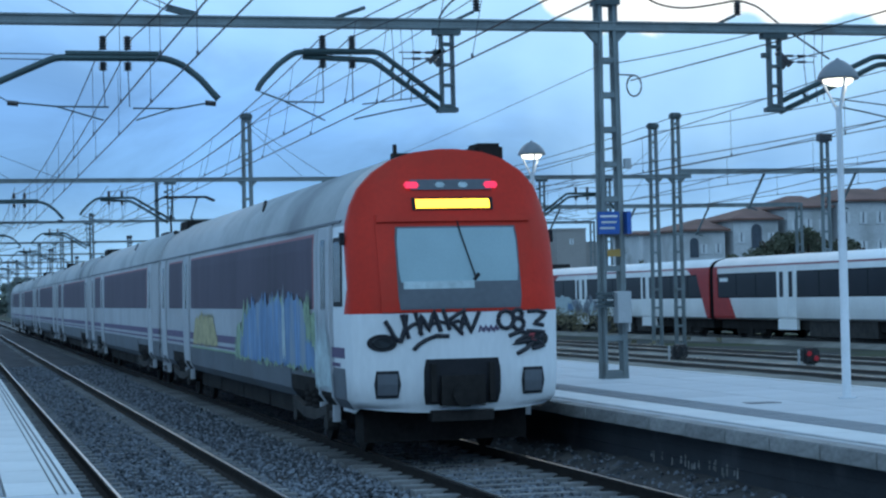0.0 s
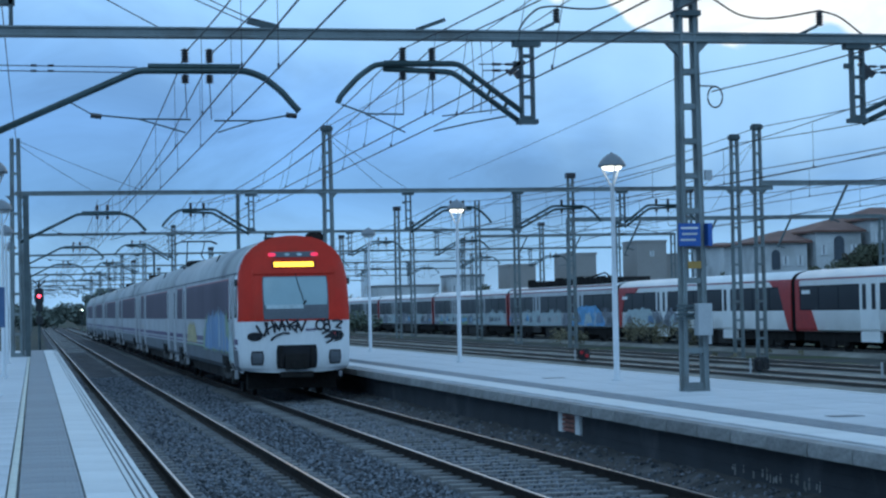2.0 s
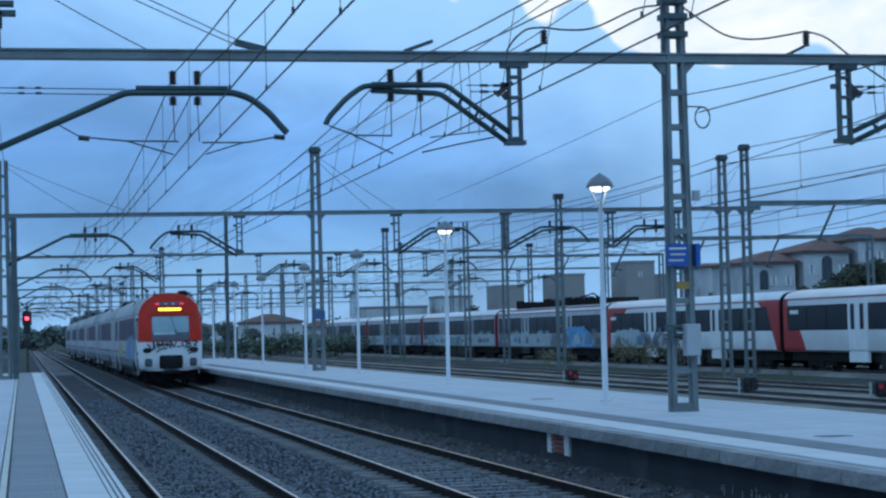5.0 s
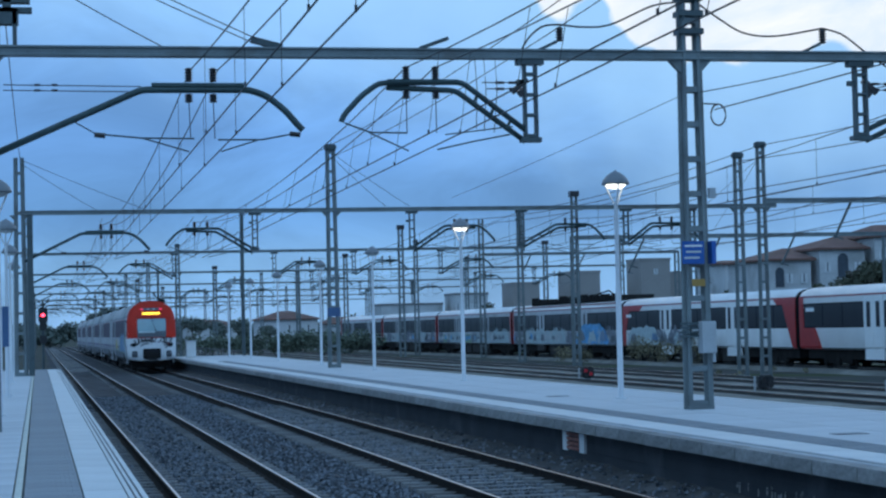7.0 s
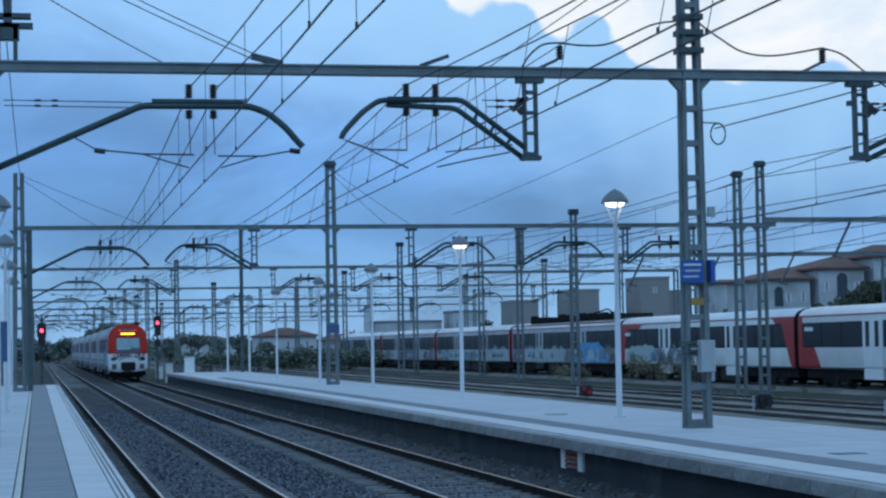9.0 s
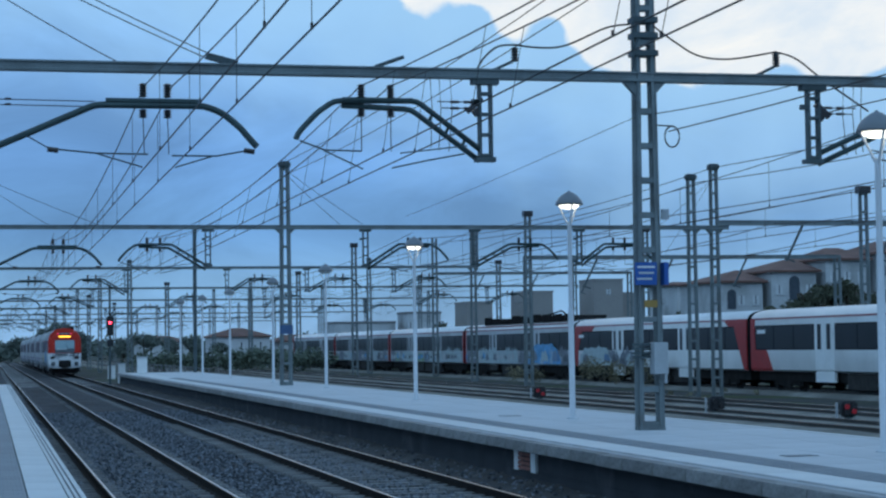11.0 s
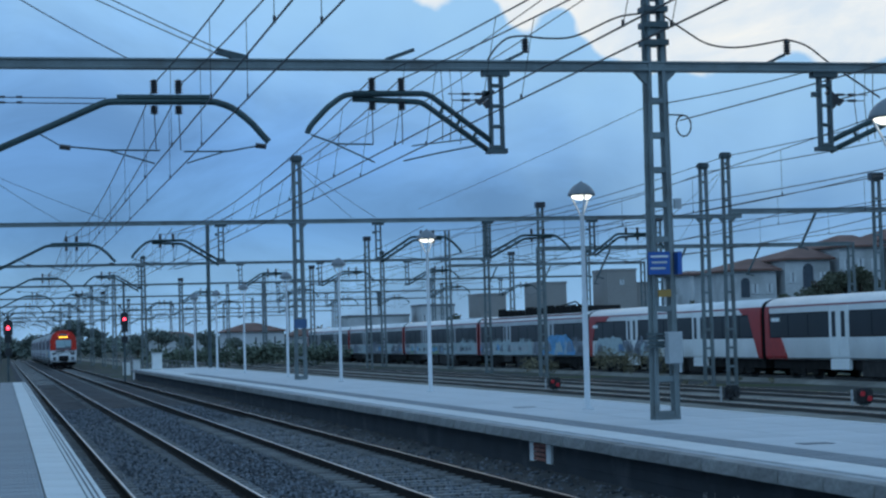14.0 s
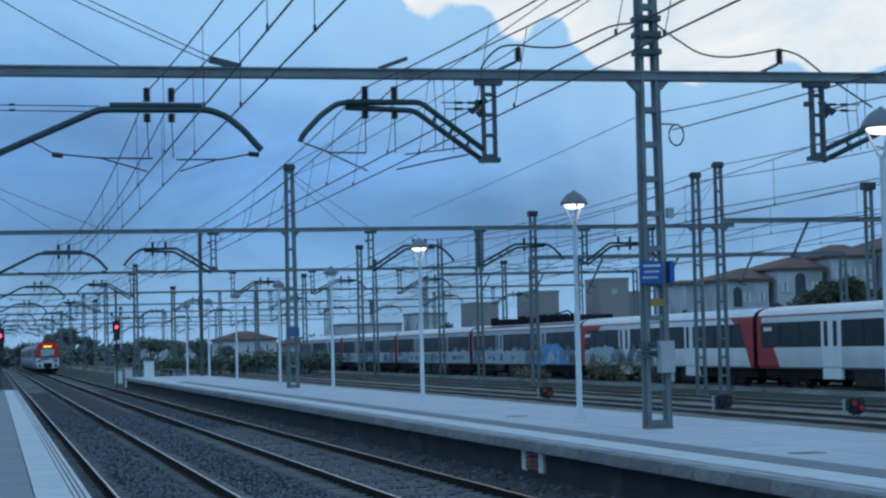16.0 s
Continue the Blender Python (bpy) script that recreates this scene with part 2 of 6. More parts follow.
def part(name, bm, mats, parent=None, label="", smooth=False):
    ob = new(name, mesh_of(name, bm, mats, smooth))
    ob.parent = parent
    return tagged(ob, label)


def thing(name, label, category, group="", kind="", at=(0, 0, 0)):
    ob = new(name)
    ob.empty_display_size = 0.2
    ob.location = at
    return tagged(ob, label, category, group, kind)


def piece(name, me, parent, at):
    ob = new(name, me)
    ob.parent, ob.location = parent, at
    return ob


# ---- ground and tracks ----
Z_GROUND = -0.27
bm = bmesh.new()
N = 40
grid = [[bm.verts.new((-1500 + 3000 * i / N, -600 + 3600 * j / N, Z_GROUND)) for j in range(N + 1)] for i in range(N + 1)]
for i in range(N):
    for j in range(N):
        bm.faces.new((grid[i][j], grid[i + 1][j], grid[i + 1][j + 1], grid[i][j + 1]))
tagged(part("ground", bm, M["earth"]), "bare gravelly earth of the railway yard", "ground", kind="structure")

TRACKS = (2.68, 6.57)
YARD = (17.4, 22.2, 26.4, 36.6)


def bed(name, x0, x1, y0, y1, z, mat, label, rough=0.02):
    bm = bmesh.new()
    nx, ny = max(6, int((x1 - x0) / 0.45)), max(6, int((y1 - y0) / 2.0))
    g = [[bm.verts.new((x0 + (x1 - x0) * i / nx, y0 + (y1 - y0) * j / ny, (z if 0 < i < nx else Z_GROUND - 0.02) + random.uniform(-rough, rough))) for j in range(ny + 1)] for i in range(nx + 1)]
    for i in range(nx):
        for j in range(ny):
            bm.faces.new((g[i][j], g[i + 1][j], g[i + 1][j + 1], g[i][j + 1]))
    tagged(part(name, bm, mat, smooth=True), label, "ballast bed", kind="structure")


bed("ballast_main", 0.9, 8.55, -12, 420, -0.20, M["ballast"], "grey crushed-stone ballast bed under two main tracks")
bed("ballast_yard", 14.6, 28.6, -12, 420, -0.115, M["old_ballast"], "dull brownish ballast of the yard tracks")
bed("ballast_siding", 34.2, 39.0, -12, 420, -0.115, M["old_ballast"], "dull ballast under the siding")

SECTION = [(-0.075, -0.16), (0.075, -0.16), (0.075, -0.145), (0.012, -0.125), (0.012, -0.045), (0.036, -0.035), (0.036, -0.006), (0.022, 0.0), (-0.016, 0.0), (-0.036, -0.006), (-0.036, -0.035), (-0.012, -0.045), (-0.012, -0.125), (-0.075, -0.145)]


def rail_mesh(y0, y1, side):
    bm = bmesh.new()
    a, b = ([bm.verts.new((x, y, z)) for x, z in SECTION] for y in (y0, y1))
    k = len(SECTION)
    for i in range(k):
        f = bm.faces.new((a[i], a[(i + 1) % k], b[(i + 1) % k], b[i]))
        f.material_index = 1 if i == 7 else 0
    bm.faces.new(a[::-1]), bm.faces.new(b)
    return mesh_of("rail", bm, [side, M["railtop"]])


RAIL = rail_mesh(-12, 420, M["railside"])
YARD_RAIL = rail_mesh(-12, 420, M["yardrail"])


def sleeper_mesh():
    bm = bmesh.new()
    for s in (-1, 1):  # two raised seats and a waisted middle
        v = box(bm, s * 0.56, s * 1.30, -0.13, 0.13, -0.30, -0.150)
        for p in v:
            if p.co.z > -0.2:
                p.co.y *= 0.78
        box(bm, s * 0.87 - 0.10, s * 0.87 + 0.10, -0.06, 0.06, -0.168, -0.150)
    box(bm, -0.58, 0.58, -0.10, 0.10, -0.30, -0.192)
    return mesh_of("sleeper", bm, M["sleeper"])


SLEEPER = sleeper_mesh()


def sleepers_joined(x, y0, y1, parent):
    bm = bmesh.new()
    y = y0
    while y < y1:
        box(bm, x - 1.3, x + 1.3, y - 0.12, y + 0.12, -0.3, -0.188)
        y += 0.6
    tagged(part("sleeper_row", bm, M["sleeper"], parent), "weathered concrete sleepers", kind="stuff")


def track(x, label, near, lift=0.0):
    t = thing("railway_track", label, "railway track", "tracks", at=(x, 0, 0))
    for s in (-1, 1):
        piece("rail", RAIL if near else YARD_RAIL, t, (s * 0.87, 0, 0))
    if near:
        for i in range(190):
            piece("sleeper", SLEEPER, t, (0, 15.0 + 0.6 * i, (0.004 + lift if i < 75 else -0.036) + random.uniform(-0.006, 0.006)))
        sleepers_joined(0, -12, 14.7, t)
        sleepers_joined(0, 129, 420, t)


track(TRACKS[0], "wide-gauge track with polished rails on concrete sleepers", True)
track(TRACKS[1], "wide-gauge track beside the far platform, polished rail heads", True, 0.024)
for x in YARD:
    track(x, "dull yard track sunk in old ballast", False)


# ---- platforms ----
Z_P = 0.63


def slab_mesh(name, w, l, mat, h=0.05, ribs=0, ribmat=None):
    bm = bmesh.new()
    g = 0.006
    v = box(bm, g, w - g, g, l - g, -h, 0)
    for p in v:
        if p.co.z > -0.01:
            p.co.x += 0.004 if p.co.x < w / 2 else -0.004
            p.co.y += 0.004 if p.co.y < l / 2 else -0.004
    for i in range(ribs):
        x = w * (i + 0.5) / ribs
        v = box(bm, x - w * 0.27 / ribs, x + w * 0.27 / ribs, 0.012, l - 0.012, -0.002, 0.007)
    return mesh_of(name, bm, mat)


def platform_left():
    p = thing("platform_near", "pale concrete platform with a grey tactile band", "platform", kind="structure")
    bm = bmesh.new()
    box(bm, -6.0, 0.88, -12, 92.8, Z_GROUND - 0.1, Z_P - 0.052)
    part("core", bm, M["coping"], p)
    bm = bmesh.new()
    box(bm, 0.80, 1.01, -12, 92.8, Z_P - 0.25, Z_P - 0.054)
    part("coping", bm, M["coping"], p, "grey concrete edge beam")
    paving = slab_mesh("paving_slab", 1.9, 1.2, M["paving"])
    tact = slab_mesh("tactile_slab", 0.57, 0.6, M["tactile"], ribs=11)
    white = slab_mesh("edge_slab", 0.42, 1.2, M["nosing"])
    yel = slab_mesh("yellow_strip", 0.09, 2.4, M["yellow"], h=0.05)
    nose = bmesh.new()
    for x0, x1, z in ((0.006, 0.048, 0), (0.072, 0.104, 0), (0.130, 0.18, -0.002)):
        box(nose, x0, x1, 0.004, 1.196, -0.05, z)
    nose = mesh_of("nosing", nose, M["nosing"])
    bm = bmesh.new()
    box(bm, 0.835, 1.0, -12, 92.8, Z_P - 0.053, Z_P - 0.012)
    part("groove_bed", bm, M["groove"], p, "dark grooves of the platform edge")
    for i in range(64):
        y = 16 + 1.2 * i
        for k in range(3):
            piece("paving_slab", paving, p, (-0.26 - 1.9 * (k + 1), y, Z_P))
        piece("edge_slab", white, p, (0.41, y, Z_P))
        piece("nosing", nose, p, (0.83, y, Z_P))
        for k in range(2):
            piece("tactile_slab", tact, p, (-0.16, y + 0.6 * k, Z_P))
        if i % 2 == 0:
            piece("yellow_strip", yel, p, (-0.26, y, Z_P))
    bm = bmesh.new()
    box(bm, -6, 1.0, -12, 16, Z_P - 0.05, Z_P - 0.004)
    part("rear_paving", bm, M["paving"], p)


def platform_right():
    p = thing("platform_far", "island platform with pale paving over a dark recessed wall", "platform", kind="structure")
    x0, x1, y1 = 8.30, 13.65, 130.6
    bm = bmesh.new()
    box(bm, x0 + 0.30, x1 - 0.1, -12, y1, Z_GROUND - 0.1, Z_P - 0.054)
    part("wall", bm, M["wall"], p, "dark concrete wall with paler stains below the coping")
    bm = bmesh.new()
    box(bm, x0 + 0.06, x0 + 0.30, -12, y1, Z_P - 0.15, Z_P - 0.04)
    box(bm, x1 - 0.9, x1, -12, y1, Z_P - 0.22, Z_P - 0.055)
    part("coping", bm, M["coping"], p, "weathered grey concrete coping beam")
    white = slab_mesh("edge_slab", 0.62, 1.2, M["nosing"])
    tact = slab_mesh("tactile_slab", 0.58, 0.6, M["tactile"], ribs=11)
    paving = slab_mesh("paving_slab", 1.14, 1.2, M["paving"])
    back = slab_mesh("back_slab", 0.19, 1.2, M["nosing"])
    nose = bmesh.new()
    box(nose, 0.235, 0.345, 0.004, 1.196, -0.052, 0.0)
    box(nose, 0.415, 0.475, 0.004, 1.196, -0.052, 0.0)
    nose = mesh_of("nosing", nose, M["edgegrey"])
    bm = bmesh.new()
    box(bm, x0 + 0.232, x0 + 0.478, -12, y1, Z_P - 0.053, Z_P - 0.014)
    part("groove_bed", bm, M["groove"], p, "dark groove of the platform edge")
    block = bmesh.new()
    box(block, 0.0, 0.228, 0.005, 1.195, -0.165, 0.0)
    bmesh.ops.bevel(block, geom=block.edges[:], offset=0.010, segments=2, affect="EDGES")
    block = mesh_of("coping_block", block, M["coping"])
    for i in range(97):
        y = 13.9 + 1.2 * i
        piece("coping_block", block, p, (x0 + random.uniform(-0.006, 0.006), y, Z_P + random.uniform(-0.004, 0.002)))
        piece("nosing", nose, p, (x0, y, Z_P))
        piece("edge_slab", white, p, (x0 + 0.48, y, Z_P))
        for k in range(2):
            if i < 75:
                piece("tactile_slab", tact, p, (x0 + 1.11, y + 0.6 * k, Z_P))
        if i >= 75:
            piece("edge_slab", white, p, (x0 + 1.09, y, Z_P - 0.001))
        if i < 62:
            for k in range(3):
                piece("paving_slab", paving, p, (x0 + 1.70 + 1.14 * k, y, Z_P))
        piece("back_slab", back, p, (x1 - 0.20, y, Z_P + 0.003))
    bm = bmesh.new()
    box(bm, x0 + 1.71, x1 - 0.21, 13.9 + 1.2 * 62, y1, Z_P - 0.05, Z_P - 0.001)
    box(bm, x0 + 0.48, x1, -12, 13.9, Z_P - 0.05, Z_P - 0.001)
    part("far_paving", bm, M["paving"], p)
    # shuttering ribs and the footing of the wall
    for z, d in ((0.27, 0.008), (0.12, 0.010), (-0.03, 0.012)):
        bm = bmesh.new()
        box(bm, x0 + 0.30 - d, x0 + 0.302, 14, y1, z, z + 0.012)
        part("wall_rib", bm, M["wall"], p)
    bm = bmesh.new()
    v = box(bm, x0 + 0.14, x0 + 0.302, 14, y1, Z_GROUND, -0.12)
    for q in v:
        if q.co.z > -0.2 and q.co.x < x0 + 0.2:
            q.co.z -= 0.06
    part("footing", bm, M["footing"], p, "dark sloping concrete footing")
    bm = bmesh.new()  # dirt and rubble banked against the wall's foot
    prof = ((7.86, -0.215), (8.02, -0.17), (8.16, -0.12), (8.32, -0.08), (8.46, -0.04), (8.598, -0.01))
    rnd = random.Random(12)
    rows = [[bm.verts.new((x + rnd.uniform(-0.03, 0.03) * (k < 5), 14 + 0.4 * j, z + rnd.uniform(-0.022, 0.022))) for k, (x, z) in enumerate(prof)] for j in range(291)]
    for r, q in zip(rows, rows[1:]):
        for k in range(len(prof) - 1):
            bm.faces.new((r[k], r[k + 1], q[k + 1], q[k]))
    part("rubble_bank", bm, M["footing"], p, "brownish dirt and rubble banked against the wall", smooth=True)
    for k in range(22):  # pale lime runs low on the wall
        y, z, h = 20.2 + 3.0 * rnd.random(), 0.0 + 0.08 * rnd.random(), 0.05 + 0.09 * rnd.random()
        bm = bmesh.new()
        v = box(bm, x0 + 0.294, x0 + 0.301, y, y + 0.02 + 0.03 * rnd.random(), z, z + h)
        for q in v:
            if q.co.z < z + 0.01:
                q.co.y += 0.01
        part("lime_streak", bm, M["coping"], p, "pale lime run")
    # white-framed step plate on the wall
    w = thing("wall_step", "small white-framed steps fixed to the platform wall", "steps")
    for a, b in ((29.82, 30.10), (30.83, 31.11)):
        bm = bmesh.new()
        box(bm, x0 + 0.255, x0 + 0.298, a, b, 0.10, 0.44)
        part("upright", bm, M["whitepaint"], w, "white painted upright")
    for k in range(4):
        bm = bmesh.new()
        box(bm, x0 + 0.245, x0 + 0.298, 30.10, 30.83, 0.13 + 0.075 * k, 0.18 + 0.075 * k)
        part("tread", bm, M["tread"], w, "faded red-brown tread")


platform_left()
platform_right()


# loose stones on top of the bed
def loose_stones(count):
    base = np.array([(1, 0, 0), (-1, 0, 0), (0, 1, 0), (0, -1, 0), (0, 0, 1), (0, 0, -1)], float)
    tri = np.array([(0, 2, 4), (2, 1, 4), (1, 3, 4), (3, 0, 4), (2, 0, 5), (1, 2, 5), (3, 1, 5), (0, 3, 5)])
    rng = np.random.default_rng(7)
    y = 16.5 + 58 * rng.random(count) ** 1.6
    x = 1.05 + 6.95 * rng.random(count)
    for c in (TRACKS[0] - 0.87, TRACKS[0] + 0.87, TRACKS[1] - 0.87, TRACKS[1] + 0.87):
        near = abs(x - c) < 0.12
        x[near] += 0.26
    on_sleeper = (abs((y - 15.0 + 0.3) % 0.6 - 0.3) < 0.12) & ((abs(abs(x - TRACKS[0]) - 0.93) < 0.38) | (abs(abs(x - TRACKS[1]) - 0.93) < 0.38)) & (rng.random(count) < 0.9)
    y = np.where(on_sleeper, y + 0.26, y)
    bare = (abs((y - 15.0 + 0.3) % 0.6 - 0.3) < 0.13) & (abs(x - TRACKS[1]) < 1.32)  # the far track's sleepers lie open
    y = np.where(bare, y + 0.28, y)
    bank = np.arange(count) < 1700  # rubble on the bank at the far platform's foot
    x = np.where(bank, 7.9 + 0.62 * rng.random(count), x)
    size = rng.uniform(0.020, 0.044, count)
    v = base[None] * (size[:, None] * rng.uniform(0.6, 1.3, (count, 6)))[..., None] * rng.uniform(0.7, 1.3, (count, 1, 3))
    a = rng.uniform(0, 6.28, count)
    c, s = np.cos(a)[:, None], np.sin(a)[:, None]
    v = np.stack([v[..., 0] * c - v[..., 1] * s, v[..., 0] * s + v[..., 1] * c, v[..., 2] * 0.8], -1)
    v += np.stack([x, y, np.where(bank, -0.21 + 0.28 * (x - 7.88), -0.192) + rng.uniform(0, 0.024, count)], -1)[:, None, :]
    f = (tri[None] + 6 * np.arange(count)[:, None, None]).reshape(-1, 3)
    me = bpy.data.meshes.new("loose_stones")
    me.from_pydata(v.reshape(-1, 3).tolist(), [], f.tolist())
    me.materials.append(M["stone"])
    tagged(new("ballast_stones", me), "loose grey crushed stones lying between the rails", "ballast", kind="stuff")


loose_stones(42000)


for x, y in ((11.0, 40.3), (10.6, 24.1)):
    d = thing("drain_cover", "thin dark slotted drain cover in the paving", "drain cover", "drain covers", at=(x, y, Z_P))
    bm = bmesh.new()
    box(bm, -0.22, 0.22, -0.16, 0.16, -0.01, 0.006)
    part("frame", bm, M["groove"], d)
    for k in range(5):
        bm = bmesh.new()
        box(bm, -0.18 + 0.08 * k, -0.14 + 0.08 * k, -0.13, 0.13, 0.004, 0.009)
        part("slat", bm, M["tactile"], d)


# ---- overhead line: portals, arms, wires ----
def lattice_mast(parent, x, z0, z1, w0=0.40, w1=0.25, step=0.62, depth=0.20, name="mast"):
    """Two channel legs joined by flat battens; tapers upward."""
    bm = bmesh.new()
    h = z1 - z0
    for s in (-1, 1):
        for d in (-1, 1):
            bar(bm, (x + s * w0 / 2, d * depth / 2, z0), (x + s * w1 / 2, d * depth / 2 * 0.8, z1), 0.062, 0.05)
        bar(bm, (x + s * (w0 / 2 + 0.012), 0, z0), (x + s * (w1 / 2 + 0.012), 0, z1), 0.022, depth * 0.86)
    z, k = z0 + 0.05, 0
    while z < z1 - 0.05:
        w = w0 + (w1 - w0) * (z - z0) / h
        for d in (-1, 1):
            box(bm, x - w / 2, x + w / 2, d * depth / 2 * 0.93 - 0.012, d * depth / 2 * 0.93 + 0.012, z, z + 0.10)
        z += step
    box(bm, x - w0 / 2 - 0.05, x + w0 / 2 + 0.05, -depth / 2 - 0.06, depth / 2 + 0.06, z0 - 0.03, z0 + 0.05)
    return part(name, bm, M["steel"], parent, "tall lattice mast of galvanised steel")


def insulator(parent, x, z, up=True, h=0.24, y=0.0):
    bm = bmesh.new()
    prof = [(0.03, 0)]
    for i in range(5):
        a = h * (i + 0.15) / 5
        prof += [(0.050, a), (0.080, a + h * 0.05), (0.050, a + h * 0.12)]
    prof += [(0.03, h)]
    lathe(bm, prof, x, y, z if up else z - h, 8)
    return part("insulator", bm, M["insulator"], parent, "dark ribbed insulator")


def drop_post(parent, x, z0, z1):
    bm = bmesh.new()
    for s in (-1, 1):
        bar(bm, (x + s * 0.10, 0, z0), (x + s * 0.10, 0, z1), 0.045, 0.16)
    z = z0 + 0.02
    while z < z1:
        box(bm, x - 0.11, x + 0.11, -0.085, 0.085, z, z + 0.05)
        z += 0.36
    box(bm, x - 0.19, x + 0.17, -0.10, 0.10, z0 - 0.07, z0 + 0.01)
    box(bm, x - 0.24, x + 0.24, -0.10, 0.10, z1 - 0.10, z1 + 0.02)
    box(bm, x - 0.24, x - 0.10, -0.05, 0.05, z1 - 0.45, z1 - 0.36)
    return part("drop_post", bm, M["darksteel"], parent, "short hanging post of dark steel")


def bent_arm(parent, pts, r=0.045):
    bm = bmesh.new()
    path = []
    for i, p in enumerate(pts):  # ease the corners
        p = Vector(p)
        if 0 < i < len(pts) - 1:
            a, b = Vector(pts[i - 1]), Vector(pts[i + 1])
            path += [p + (a - p).normalized() * 0.10, p + ((a - p).normalized() + (b - p).normalized()) * 0.025, p + (b - p).normalized() * 0.10]
        else:
            path.append(p)
    tube(bm, path, r, 8)
    return part("bracket_arm", bm, M["armsteel"], parent, "bent tubular bracket arm", smooth=True)


def wires_mesh(bm, pts, r):
    tube(bm, pts, r, 5, False)


def arms(p, pts, r):
    bm = bmesh.new()
    tube(bm, pts, r)
    part("steady_arm", bm, M["darksteel"], p, "thin registration arm")


def portal_arm_left(p, x, foot, contact):
    """Bracket from a support at the left of a track; x: the track's centre."""
    bent_arm(p, [(foot[0], 0, foot[1] - 0.02), (x - 0.92, 0, 6.285), (x + 0.90, 0, 6.29), (x + 1.20, 0, 6.18), (x + 1.50, 0, 5.94), (x + 1.72, 0, 5.68), (x + 1.80, 0, 5.60)], 0.058)
    bm = bmesh.new()
    box(bm, x - 0.75, x + 0.80, -0.05, 0.05, 6.34, 6.40)
    part("cross_bar", bm, M["armsteel"], p)
    arms(p, [(x - 1.68, 0, 5.54), (x - 0.92, 0, 5.47), (x - 0.05, 0, 5.46)], 0.016)
    arms(p, [(x - 0.92, 0, 5.47), (x - 0.14, 0, contact)], 0.014)
    arms(p, [(x + 1.70, 0, 5.55), (x + 1.1, 0, 5.44), (x + 0.35, 0, 5.44)], 0.016)
    arms(p, [(x + 1.05, 0, 5.44), (x + 0.40, 0, contact)], 0.014)
    arms(p, [(x - 2.1, 0, 5.78), (x - 1.68, 0, 5.54)], 0.012)
    for dx in (-0.13, 0.28):
        insulator(p, x + dx, 6.42, True)
        insulator(p, x + dx, 6.22, False, 0.15)
        bm = bmesh.new()
        tube(bm, [(x + dx, 0, 6.1), (x + dx + 0.02, 0, 5.46)], 0.009)
        part("hanger", bm, M["wire"], p)
    for dx, dz in ((-1.62, 5.53), (1.66, 5.54)):
        bm = bmesh.new()
        tube(bm, [(x + dx - 0.09, 0, dz), (x + dx + 0.09, 0, dz - 0.02)], 0.045, 8)
        part("insulator", bm, M["insulator"], p)


def portal_arm_post(p, x, foot, contact, side=-1):
    """Double bracket from a drop post beside the track; side -1: the post stands to the right of it."""
    s = -side
    bent_arm(p, [(foot[0], -0.03, foot[1] + 0.09), (x + s * 0.70, -0.03, 6.43), (x - s * 0.76, -0.03, 6.41), (x - s * 1.06, -0.03, 6.20), (x - s * 1.40, -0.03, 5.84), (x - s * 1.43, -0.03, 5.74)], 0.050)
    bent_arm(p, [(foot[0], 0.03, foot[1] - 0.10), (x + s * 0.60, 0.03, 6.29), (x - s * 0.62, 0.03, 6.34)], 0.050)
    for k in range(3):  # ties between the two tubes
        a = 0.25 + 0.25 * k
        q, z = foot[0] + (x + s * 0.66 - foot[0]) * a, foot[1] + (6.37 - foot[1]) * a
        bm = bmesh.new()
        bar(bm, (q + s * 0.05, 0, z + 0.09), (q - s * 0.05, 0, z - 0.09), 0.04, 0.05)
        part("tie_plate", bm, M["armsteel"], p)
    bm = bmesh.new()
    box(bm, x - 0.62, x + 0.62, -0.10, 0.10, 6.42, 6.47)
    part("cross_bar", bm, M["armsteel"], p)
    arms(p, [(x - s * 1.36, 0, 5.72), (x - s * 0.92, 0, 5.56), (x - s * 0.28, 0, 5.55)], 0.016)
    arms(p, [(x - s * 0.95, 0, 5.56), (x - s * 0.26, 0, contact)], 0.014)
    arms(p, [(x + s * 1.55, 0, 5.52), (x + s * 0.9, 0, 5.40), (x + s * 0.25, 0, contact + 0.02)], 0.016)
    arms(p, [(x + s * 1.6, 0, 5.66), (x + s * 0.4, 0, 5.52)], 0.013)
    for dx in (-0.28, 0.24):
        insulator(p, x + dx, 6.47, True)
        insulator(p, x + dx, 6.30, False, 0.16)
        bm = bmesh.new()
        tube(bm, [(x + dx, 0, 6.15), (x + dx, 0, 5.55)], 0.009)
        part("hanger", bm, M["wire"], p)


def beam(p, x0, x1, z, h=0.17, joints=()):
    bm = bmesh.new()
    prof = [(-0.13, 0), (0.13, 0), (0.13, 0.03), (0.09, 0.045), (0.09, h - 0.045), (0.13, h - 0.03), (0.13, h), (-0.13, h), (-0.13, h - 0.03), (-0.09, h - 0.045), (-0.09, 0.045), (-0.13, 0.03)]
    a, b = ([bm.verts.new((x, y, z + dz)) for y, dz in prof] for x in (x0, x1))
    for i in range(12):
        bm.faces.new((a[i], a[(i + 1) % 12], b[(i + 1) % 12], b[i]))
    bm.faces.new(a[::-1]), bm.faces.new(b)
    part("beam", bm, M["steel"], p, "long horizontal box beam of grey steel")
    for x in joints:
        bm = bmesh.new()
        box(bm, x - 0.45, x + 0.45, -0.16, 0.16, z - 0.012, z + h + 0.012)
        part("splice_plate", bm, M["darksteel"], p)


